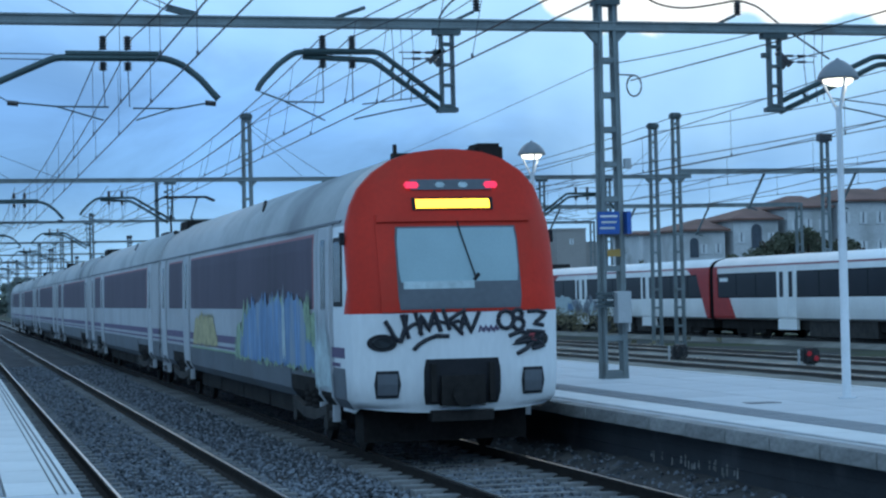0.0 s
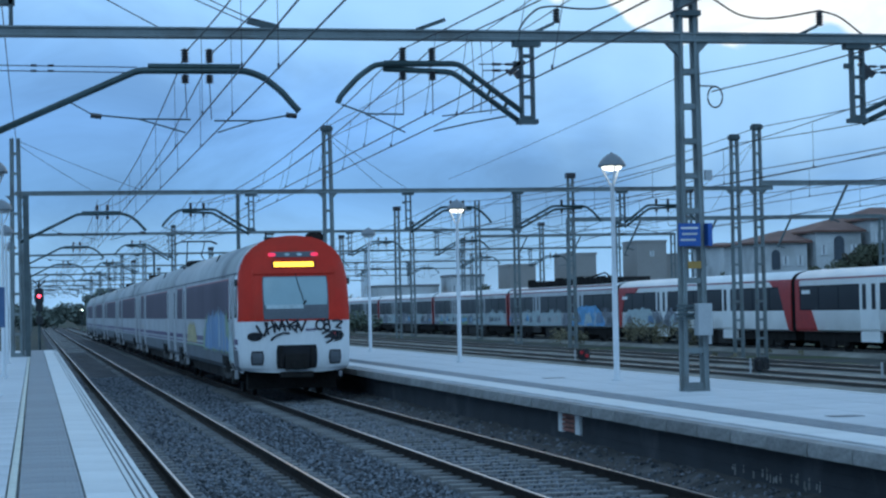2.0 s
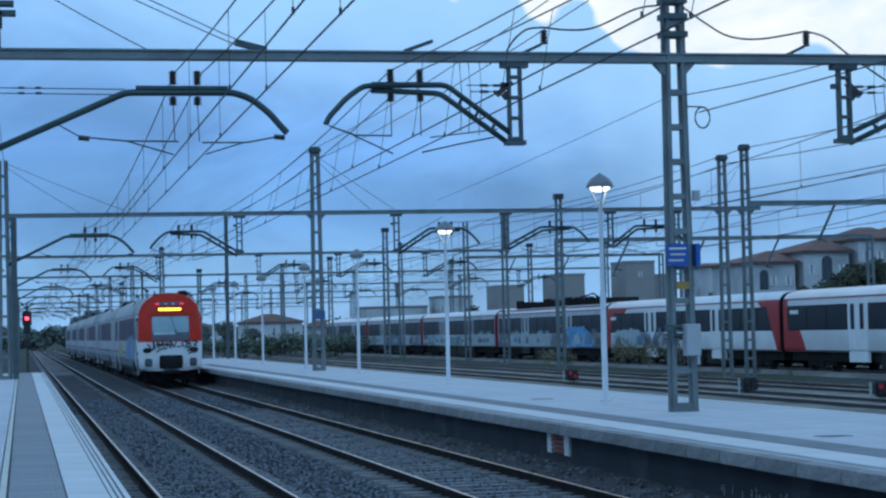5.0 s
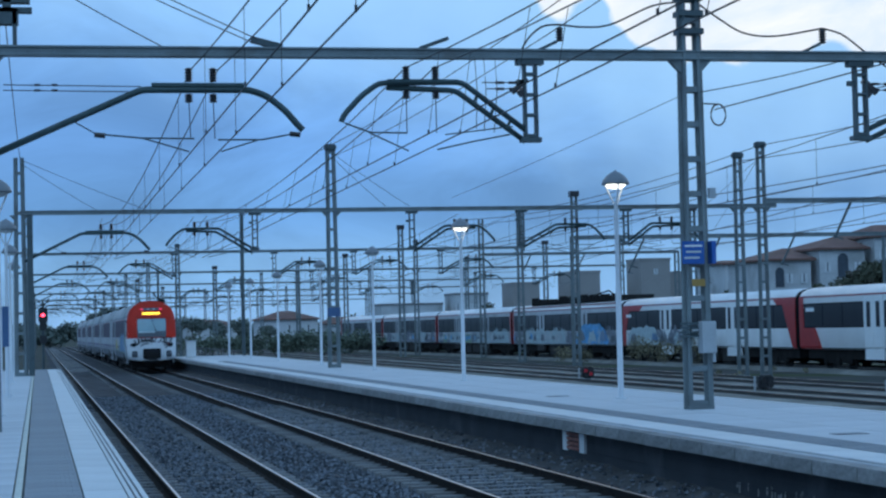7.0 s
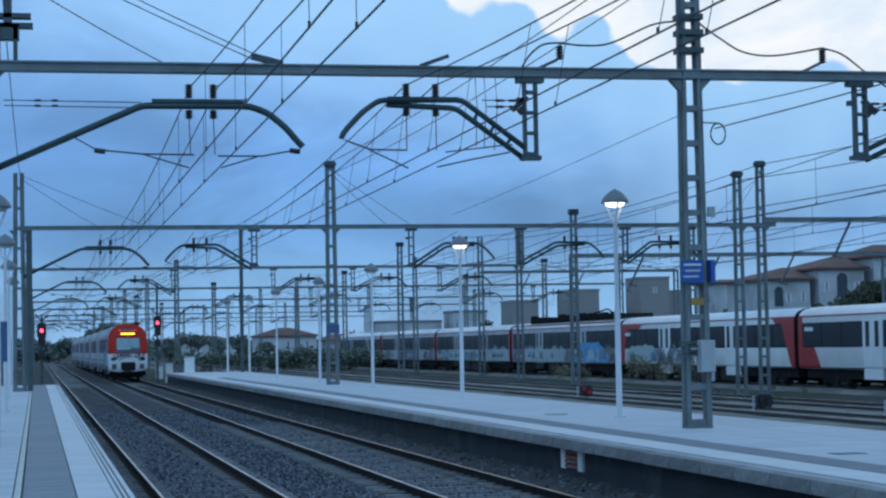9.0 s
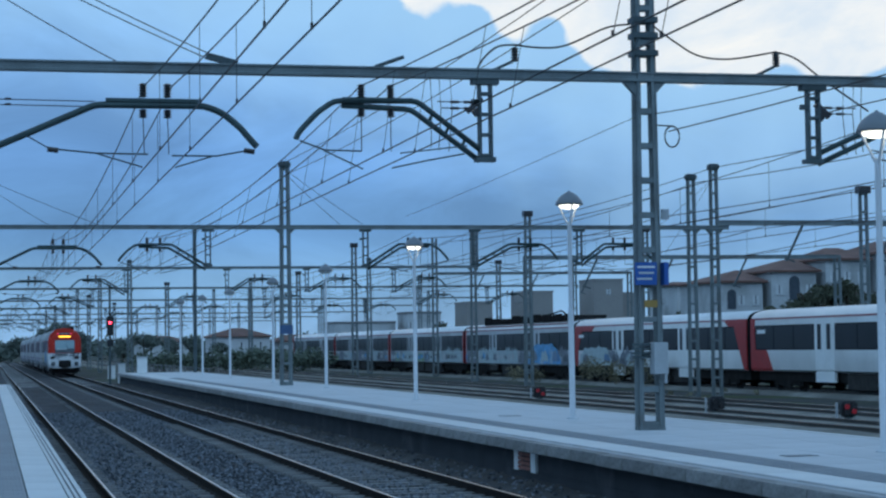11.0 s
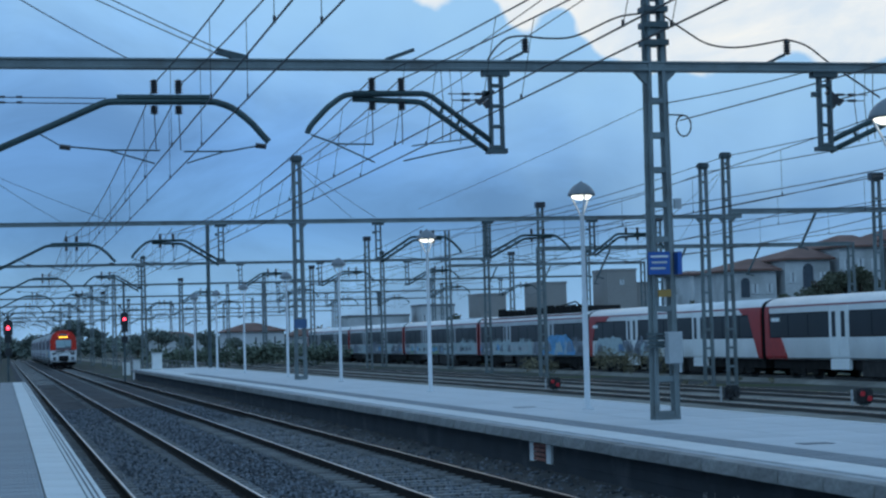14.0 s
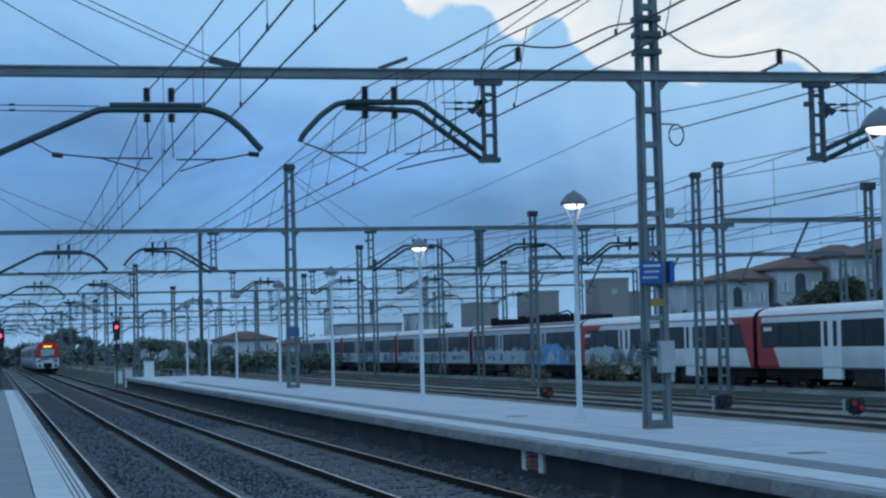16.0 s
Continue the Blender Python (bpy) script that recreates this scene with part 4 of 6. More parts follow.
def lineside_cabinet(x, y, z, w, h):
    p = thing("equipment_cabinet", "pale grey lineside equipment cabinet", "cabinet", "lineside cabinets", at=(x, y, z))
    bm = bmesh.new()
    box(bm, -w / 2, w / 2, -0.3, 0.3, 0, h)
    bmesh.ops.bevel(bm, geom=bm.edges[:], offset=0.03, segments=1, affect="EDGES")
    part("case", bm, M["whitepaint"], p)
    bm = bmesh.new()
    box(bm, -w / 2 - 0.05, w / 2 + 0.05, -0.36, 0.36, h, h + 0.06)
    part("lid", bm, M["cabinet"], p)


lineside_cabinet(9.63, 124.6, Z_P, 0.62, 1.05)
lineside_cabinet(8.9, 133.0, Z_GROUND, 0.45, 1.5)
lineside_cabinet(6.0 + 4.2, 165.0, Z_GROUND, 0.6, 1.1)


# ---- trains ----
T = dict(
    red=material("train_red", (0.60, 0.025, 0.009), 0.5, spec=0.28, vary=0.14, scale=1.2, fine=16, stain=(0.48, 0.034, 0.014), stain_at=(0.52, 0.75)),
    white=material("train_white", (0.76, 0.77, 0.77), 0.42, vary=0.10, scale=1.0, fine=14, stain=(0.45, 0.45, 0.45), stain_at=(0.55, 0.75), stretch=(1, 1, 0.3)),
    # darker copy of the cab white: grime, and side shade put into the colour
    side=material("train_side_shaded_white", (0.46, 0.47, 0.485), 0.55, spec=0.15, vary=0.14, scale=0.9, fine=12, stain=(0.36, 0.36, 0.37), stain_at=(0.52, 0.74), stretch=(1, 1, 0.3)),
    roof=material("train_roof", (0.42, 0.435, 0.44), 0.6, spec=0.2, vary=0.14, scale=0.5, fine=8, stain=(0.24, 0.25, 0.26), stain_at=(0.52, 0.72)),
    band=material("window_band", (0.088, 0.064, 0.086), 0.55, spec=0.12, vary=0.25, scale=0.7, fine=6, stretch=(1, 1, 0.2)),
    trim=material("dull_red_trim", (0.30, 0.07, 0.075), 0.5, vary=0.1),
    stripe=material("purple_stripe", (0.085, 0.045, 0.12), 0.5, vary=0.15),
    skirt=material("grey_skirt", (0.105, 0.115, 0.13), 0.6, vary=0.2, scale=1.0, fine=12, stain=(0.09, 0.09, 0.095), stain_at=(0.5, 0.7)),
    glass=material("train_glass", (0.018, 0.02, 0.022), 0.22, vary=0.1, spec=0.3),
    parkglass=material("parked_glass", (0.012, 0.014, 0.02), 0.3, vary=0.3, scale=0.8, spec=0.25),
    # pale blue-green base: the reflected sky is put into the glass colour
    sky_pale_screen=material("windscreen", (0.29, 0.42, 0.45), 0.12, vary=0.08, scale=2),
    rubber=material("rubber", (0.022, 0.022, 0.025), 0.7, vary=0.2, spec=0.2),
    under=material("underframe", (0.026, 0.024, 0.023), 0.9, spec=0.08, vary=0.4, scale=2, fine=15),
    bogiegrey=material("bogie_grime", (0.045, 0.042, 0.040), 0.85, vary=0.45, scale=3, fine=18, spec=0.2),
    amber=material("amber_display", (0.5, 0.3, 0.03), 0.4, vary=0.02, glow=((1.0, 0.50, 0.04), 3.2)),
    tail=material("tail_light", (0.6, 0.02, 0.05), 0.3, vary=0.02, glow=((1.0, 0.03, 0.12), 0.75)),
    tagblack=material("black_spray", (0.018, 0.018, 0.025), 0.6, vary=0.2),
    sprayblue=material("blue_spray", (0.115, 0.235, 0.41), 0.6, vary=0.5, scale=2.5, fine=9, stretch=(1, 2.2, 0.35), stain=(0.24, 0.30, 0.36), stain_at=(0.50, 0.62)),
    spraygreen=material("green_spray", (0.26, 0.36, 0.22), 0.6, vary=0.4, scale=4, fine=12),
    sprayyellow=material("yellow_spray", (0.42, 0.35, 0.17), 0.6, vary=0.4, scale=4, fine=12),
    spraypale=material("pale_spray", (0.44, 0.53, 0.54), 0.6, vary=0.3, scale=4, fine=12),
    spraygrey=material("grey_spray", (0.20, 0.22, 0.25), 0.6, vary=0.45, scale=3, fine=10),
    sprayred=material("red_spray", (0.42, 0.05, 0.06), 0.6, vary=0.3, scale=4, fine=12),
    parkwhite=material("parked_white", (0.88, 0.88, 0.86), 0.45, vary=0.07, scale=0.8, fine=10, stain=(0.72, 0.71, 0.69), stain_at=(0.58, 0.8)),
    parkdirty=material("grimy_white", (0.52, 0.53, 0.54), 0.55, vary=0.2, scale=0.8, fine=8, stain=(0.42, 0.43, 0.43), stain_at=(0.5, 0.72), stretch=(1, 1, 0.35)),
    brightblue=material("bright_blue_spray", (0.12, 0.36, 0.62), 0.6, vary=0.35, scale=1.6, fine=8, stain=(0.40, 0.50, 0.56), stain_at=(0.56, 0.66)),
    parkroof=material("parked_roof", (0.90, 0.88, 0.86), 0.5, vary=0.1, scale=0.6, fine=8),
    parkred=material("parked_red", (0.42, 0.020, 0.018), 0.45, vary=0.15),
)
HALF = [(1.30, 0.66), (1.40, 0.80), (1.42, 1.20), (1.43, 2.00), (1.42, 2.90), (1.40, 3.15), (1.34, 3.40), (1.22, 3.65), (1.02, 3.86), (0.75, 4.035), (0.42, 4.135), (0.0, 4.17)]


def half_width(z, half=HALF):
    for (a, za), (b, zb) in zip(half, half[1:]):
        if za <= z <= zb:
            return a + (b - a) * (z - za) / (zb - za)
    return half[0][0] if z < half[0][1] else 0.0


HALF_P = [(1.36, 1.06), (1.42, 1.14), (1.43, 2.00), (1.43, 2.90), (1.425, 3.30), (1.40, 3.50), (1.33, 3.64), (1.20, 3.76), (1.0, 3.85), (0.7, 3.91), (0.35, 3.94), (0.0, 3.95)]


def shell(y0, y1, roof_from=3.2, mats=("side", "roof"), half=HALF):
    """A coach body with its arched roof, open to neither end."""
    prof = half + [(-x, z) for x, z in half[-2::-1]]
    bm = bmesh.new()
    rows = [[bm.verts.new((x, y, z)) for x, z in prof] for y in (y0, y1)]
    k = len(prof)
    for i in range(k - 1):
        f = bm.faces.new((rows[0][i], rows[0][i + 1], rows[1][i + 1], rows[1][i]))
        f.material_index = 1 if min(prof[i][1], prof[i + 1][1]) >= roof_from - 0.06 else 0
        f.smooth = True
    bm.faces.new((rows[0][0], rows[1][0], rows[1][-1], rows[0][-1]))
    for f in (bm.faces.new(rows[0][::-1]), bm.faces.new(rows[1])):
        f.material_index = len(mats) - 1 if len(mats) > 2 else 0
    return bm, [T[m] for m in mats]


def side_panel(bm, side, y0, y1, z0, z1, proud=0.008, deep=0.03, half=HALF):
    """A thin panel that follows the coach side."""
    zs = sorted({z0, z1, *[z for _, z in HALF if z0 < z < z1]})
    n = len(zs) - 1
    out = [[bm.verts.new((side * (half_width(z, half) + proud), y, z)) for z in zs] for y in (y0, y1)]
    inn = [[bm.verts.new((side * (half_width(z, half) - deep), y, z)) for z in zs] for y in (y0, y1)]
    for i in range(n):
        bm.faces.new((out[0][i], out[1][i], out[1][i + 1], out[0][i + 1]))
    for a, b in ((out[0], inn[0]), (inn[1], out[1])):
        for i in range(n):
            bm.faces.new((a[i], a[i + 1], b[i + 1], b[i]))
    bm.faces.new((out[0][0], inn[0][0], inn[1][0], out[1][0]))
    bm.faces.new((out[0][-1], out[1][-1], inn[1][-1], inn[0][-1]))


def bogie(parent, y):
    bm = bmesh.new()
    for s in (-1, 1):
        box(bm, s * 1.02 - 0.07, s * 1.02 + 0.07, y - 1.6, y + 1.6, 0.42, 0.62)
        for dy in (-1.25, 1.25):
            tube(bm, [(s * 0.82, y + dy, 0.45), (s * 0.92, y + dy, 0.45)], 0.45, 18)
            tube(bm, [(s * 0.92, y + dy, 0.45), (s * 1.12, y + dy, 0.45)], 0.14, 10)
        box(bm, s * 1.1 - 0.06, s * 1.1 + 0.06, y - 0.35, y + 0.35, 0.35, 0.8)
    box(bm, -1.0, 1.0, y - 0.3, y + 0.3, 0.4, 0.6)
    return part("bogie", bm, T["under"], parent, "dark bogie with steel wheels")


def nose_y(x, z):
    """How far back the cab front lies at x and height z."""
    u = min(1.0, abs(x) / max(half_width(min(max(z, 0.66), 4.16)), 0.05)) if z < 3.4 else min(1.0, abs(x) / 1.34)
    lean = 0.10 * max(0, (0.95 - z) / 0.3) + 0.50 * max(0.0, (z - 2.0) / 2.1) ** 1.25
    return lean + 0.10 * u ** 2 + 0.24 * u ** 8


def cab_nose():
    bm = bmesh.new()
    side = lambda z: 0.75 if z < 2.0 else min(0.75, 0.44 + 0.31 * (z - 2.0) / 1.05)
    us = [-1, -0.985, -0.95, -0.88, -0.75, -0.5, -0.25, 0, 0.25, 0.5, 0.75, 0.88, 0.95, 0.985, 1]
    zs = [0.62, 0.66, 0.72, 0.80, 1.0, 1.2, 1.5, 1.8, 1.945, 1.955, 2.3, 2.6, 2.9, 3.15, 3.40, 3.53, 3.65, 3.76, 3.86, 3.95, 4.02, 4.07, 4.115, 4.16]
    rows = []
    for z in zs:
        w = half_width(max(z, 0.66))
        zz = lambda u: z + (0.08 * u * u if z < 0.7 else 0)
        rows.append([bm.verts.new((-w, 1.55, z))] + [bm.verts.new((-w, side(z), z))] + [bm.verts.new((u * w, nose_y(u * w, z), zz(u))) for u in us] + [bm.verts.new((w, side(z), z))] + [bm.verts.new((w, 1.55, z))])
    k = len(rows[0])
    for a in range(len(zs) - 1):
        for i in range(k - 1):
            f = bm.faces.new((rows[a][i], rows[a][i + 1], rows[a + 1][i + 1], rows[a + 1][i]))
            f.smooth = True
            red = zs[a] >= 1.95
            if red and i in (0, k - 2):
                red = False
                f.material_index = 2 if zs[a] > 3.1 else 0
            elif red and i in (1, k - 3):
                f.material_index = 1
            else:
                f.material_index = 1 if red else 0
    bm.faces.new(rows[-1])
    return bm


def front_patch(bm, x0, x1, z0, z1, proud=0.02, deep=0.04, n=8, skew=0.0, cut=0.0):
    """A panel that follows the cab front. cut: chamfered corners."""
    m = max(2, int((z1 - z0) / 0.15))
    out, inn = [], []
    for j in range(m + 1):
        z = z0 + (z1 - z0) * j / m
        inset = cut * (1 if j in (0, m) else 0) + skew * j / m
        xs = [x0 + inset + (x1 - x0 - 2 * inset) * i / n for i in range(n + 1)]
        out.append([bm.verts.new((x, nose_y(x, z) - proud, z)) for x in xs])
        inn.append([bm.verts.new((x, nose_y(x, z) + deep, z)) for x in xs])
    for j in range(m):
        for i in range(n):
            bm.faces.new((out[j][i], out[j][i + 1], out[j + 1][i + 1], out[j + 1][i]))
    for g in (0, m):
        for i in range(n):
            bm.faces.new((out[g][i], inn[g][i], inn[g][i + 1], out[g][i + 1]))
    for g in (0, n):
        for j in range(m):
            bm.faces.new((out[j][g], out[j + 1][g], inn[j + 1][g], inn[j][g]))


def front_oval(bm, cx, cz, rx, rz, proud, deep=0.05, n=20):
    """An oval pad on the cab front."""
    rings = []
    for k, off in ((0.86, -proud), (1.0, -proud * 0.6), (1.0, deep)):
        ring = [(cx + k * rx * math.cos(2 * math.pi * j / n), cz + k * rz * math.sin(2 * math.pi * j / n)) for j in range(n)]
        rings.append([bm.verts.new((x, nose_y(x, z) + off, z)) for x, z in ring])
    bm.faces.new(rings[0])
    for a, b in zip(rings, rings[1:]):
        for j in range(n):
            bm.faces.new((a[j], a[(j + 1) % n], b[(j + 1) % n], b[j]))


def front_stroke(bm, pts, r=0.022, off=0.006):
    fine = []
    for a, b in zip(pts, pts[1:]):
        for k in range(4):
            x, z = a[0] + (b[0] - a[0]) * k / 4, a[1] + (b[1] - a[1]) * k / 4
            fine.append((x, nose_y(x, z) - off, z))
    fine.append((pts[-1][0], nose_y(*pts[-1]) - off, pts[-1][1]))
    tube(bm, fine, r, 6)


def ragged(bm, side, y0, y1, z0, z1, seed, proud=0.012, teeth=14, wild=0.25, half=HALF):
    """A spray-painted field with a ragged upper edge on the coach side."""
    rnd = random.Random(seed)
    lo, hi = [], []
    for i in range(teeth + 1):
        y = y0 + (y1 - y0) * i / teeth
        edge = min(1, 5 * min(i, teeth - i) / teeth + 0.25) * (0.86 + 0.14 * math.sin(math.pi * i / teeth))
        top = z0 + (z1 - z0) * (edge * (1 - wild) + wild * rnd.random())
        bot = z0 + 0.12 * rnd.random()
        zs = [bot + (top - bot) * k / 4 for k in range(5)]
        lo.append([bm.verts.new((side * (half_width(z, half) + proud), y, z)) for z in zs])
    for a, b in zip(lo, lo[1:]):
        for k in range(4):
            bm.faces.new((a[k], b[k], b[k + 1], a[k + 1]))


def coach(train, y0, y1, cab_a=False, cab_b=False, sprayed=False):
    """One coach of the moving train from y0 to y1."""
    s0 = y0 + (1.5 if cab_a else 0.0)
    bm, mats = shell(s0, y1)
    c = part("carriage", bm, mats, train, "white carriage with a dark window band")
    wells = ((y0 + 1.75, y0 + 5.0), (y1 - 6.2, y1 - 2.7)) if cab_a else ((y0 + 2.2, y0 + 5.7), (y1 - 6.2, y1 - 2.7))
    for side in (-1, 1):
        w0, w1 = y0 + 3.0, y1 - 0.9
        for a, b in ((w0, y0 + 17.6), (y0 + 19.1, w1 - 1.2)):
            bm = bmesh.new()
            side_panel(bm, side, a, b, 2.02, 3.07)
            part("window_band", bm, T["band"], c, "long tinted window band")
            bm = bmesh.new()
            side_panel(bm, side, a, b, 3.07, 3.11, 0.010)
            side_panel(bm, side, a - 0.05, a, 2.02, 3.11, 0.010)
            part("band_trim", bm, T["trim"], c, "thin dull red trim")
        bm = bmesh.new()
        side_panel(bm, side, s0 - (0.0 if not cab_a else 0.4), y1, 1.36, 1.50)
        part("stripe", bm, T["stripe"], c, "purple stripe")
        bm = bmesh.new()
        side_panel(bm, side, s0 - (0.0 if not cab_a else 0.4), y1, 1.24, 1.29)
        part("stripe", bm, T["stripe"], c)
        bm = bmesh.new()
        side_panel(bm, side, s0, y1, 1.02, 1.18, 0.006)
        part("skirt_rail", bm, T["skirt"], c, "grey lower body rail")
        for a, b in ((s0, wells[0][0]), (wells[0][1], wells[1][0]), (wells[1][1], y1)):
            n = max(1, round((b - a) / 2.9))
            for k in range(n):  # hinged lids that make up the skirt
                bm = bmesh.new()
                side_panel(bm, side, a + (b - a) * k / n + 0.012, a + (b - a) * (k + 1) / n - 0.012, 0.665, 1.13, 0.018)
                part("skirt_lid", bm, T["skirt"], c, "grey hinged skirt panel")
        for a, b in wells:  # black panels stand in for the shaded openings before the wheels
            bm = bmesh.new()
            side_panel(bm, side, a, b, 0.66, 1.02, 0.008)
            part("well_shade_panel", bm, T["under"], c, "black panel for the shaded opening above the bogie")
            bm = bmesh.new()
            m = (a + b) / 2
            bar(bm, (side * 1.40, a + 0.25, 0.62), (side * 1.40, m - 0.5, 0.50), 0.10, 0.14)
            bar(bm, (side * 1.40, m - 0.5, 0.50), (side * 1.40, m + 0.5, 0.50), 0.10, 0.16)
            bar(bm, (side * 1.40, m + 0.5, 0.50), (side * 1.40, b - 0.25, 0.62), 0.10, 0.14)
            part("bogie_frame", bm, T["bogiegrey"], c, "grimy bogie side frame")
            for q in (-1.25, 1.25):
                bm = bmesh.new()
                tube(bm, [(side * 1.28, m + q, 0.45), (side * 1.44, m + q, 0.45)], 0.14, 10)
                part("axle_box", bm, T["bogiegrey"], c, "round axle box")
            for q in (-0.28, 0.28):
                bm = bmesh.new()
                lathe(bm, [(0.08, 0.56), (0.10, 0.60), (0.08, 0.64), (0.10, 0.68), (0.08, 0.72), (0.10, 0.76), (0.08, 0.80), (0.10, 0.84), (0.08, 0.92)], side * 1.36, m + q, 0, 10)
                part("coil_spring", bm, T["under"], c)
        bm = bmesh.new()
        side_panel(bm, side, s0 - 0.5 if cab_a else s0, y1, 3.20, 3.235, 0.022)
        part("gutter", bm, T["skirt"], c, "dark rain gutter")
        for d in (y0 + 1.7, y0 + 18.0, y1 - 1.35):
            bm = bmesh.new()
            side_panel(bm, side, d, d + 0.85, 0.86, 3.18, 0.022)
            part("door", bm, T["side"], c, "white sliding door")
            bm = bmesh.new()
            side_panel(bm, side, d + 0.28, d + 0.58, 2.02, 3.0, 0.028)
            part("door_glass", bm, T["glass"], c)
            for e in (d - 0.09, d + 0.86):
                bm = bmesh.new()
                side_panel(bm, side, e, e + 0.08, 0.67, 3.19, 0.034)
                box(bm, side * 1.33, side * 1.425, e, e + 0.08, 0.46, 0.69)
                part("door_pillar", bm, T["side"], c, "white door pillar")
            bm = bmesh.new()
            box(bm, side * 1.28, side * 1.42, d + 0.03, d + 0.82, 0.50, 0.60)
            part("door_step", bm, T["bogiegrey"], c, "grimy step below the door")
    for a, b in wells:
        bogie(c, (a + b) / 2)
    # full-length black box, added for the dark shade beneath the coach
    bm = bmesh.new()
    box(bm, -1.16, 1.16, s0 + 0.2, y1 - 0.2, 0.44, 0.664)
    part("underframe", bm, T["under"], c, "underframe box, black for the shade beneath the carriage")
    a, b = wells[0][1] + 0.3, wells[1][0] - 0.3
    for k in range(4):  # closed equipment cases hung between the bogies, black for the shade there
        bm = bmesh.new()
        w = (b - a) / 4
        box(bm, -1.22, 1.22, a + w * k + 0.05, a + w * (k + 1) - 0.05, 0.36, 0.655)
        part("equipment_case", bm, T["under"], c, "equipment case, black for the shade below the skirt")
    bm = bmesh.new()
    box(bm, -1.1, 1.1, y1, y1 + 0.42, 0.8, 3.7)
    part("gangway", bm, T["rubber"], c, "black folded gangway")
    # roof gear in the shallow wells at the coach ends
    bm = bmesh.new()
    box(bm, -0.9, 0.9, y1 - 1.6, y1 - 0.1, 3.9, 4.16)
    bmesh.ops.bevel(bm, geom=bm.edges[:], offset=0.03, segments=1, affect="EDGES")
    part("roof_box", bm, T["under"], c, "dark equipment box on the roof")
    bm = bmesh.new()
    tube(bm, [(-0.95, y1 - 0.5, 3.85), (-0.95, y1 + 0.6, 3.95)], 0.05)
    part("roof_cable", bm, T["under"], c, "dark cable between the roofs")
    bm = bmesh.new()
    tube(bm, [(-1.13, y0 + 9.2, 3.75), (-0.98, y0 + 9.9, 3.95)], 0.03)
    part("roof_handle", bm, T["under"], c)
    return c


def pantograph(train, y):
    bm = bmesh.new()
    box(bm, -0.62, 0.62, y - 0.85, y + 0.55, 4.06, 4.14)
    base = part("pantograph", bm, T["under"], train, "raised pantograph on the roof")
    for s in (-1, 1):
        bm = bmesh.new()
        tube(bm, [(s * 0.45, y - 0.6, 4.1), (s * 0.30, y + 0.9, 4.62), (s * 0.35, y - 0.1, 5.12)], 0.03)
        part("arm", bm, T["under"], base)
    for dy in (-0.15, 0.15):
        bm = bmesh.new()
        tube(bm, [(-0.85, y - 0.1 + dy, 5.05), (-0.6, y - 0.1 + dy, 5.16), (0.6, y - 0.1 + dy, 5.16), (0.85, y - 0.1 + dy, 5.05)], 0.03)
        part("contact_strip", bm, T["under"], base)


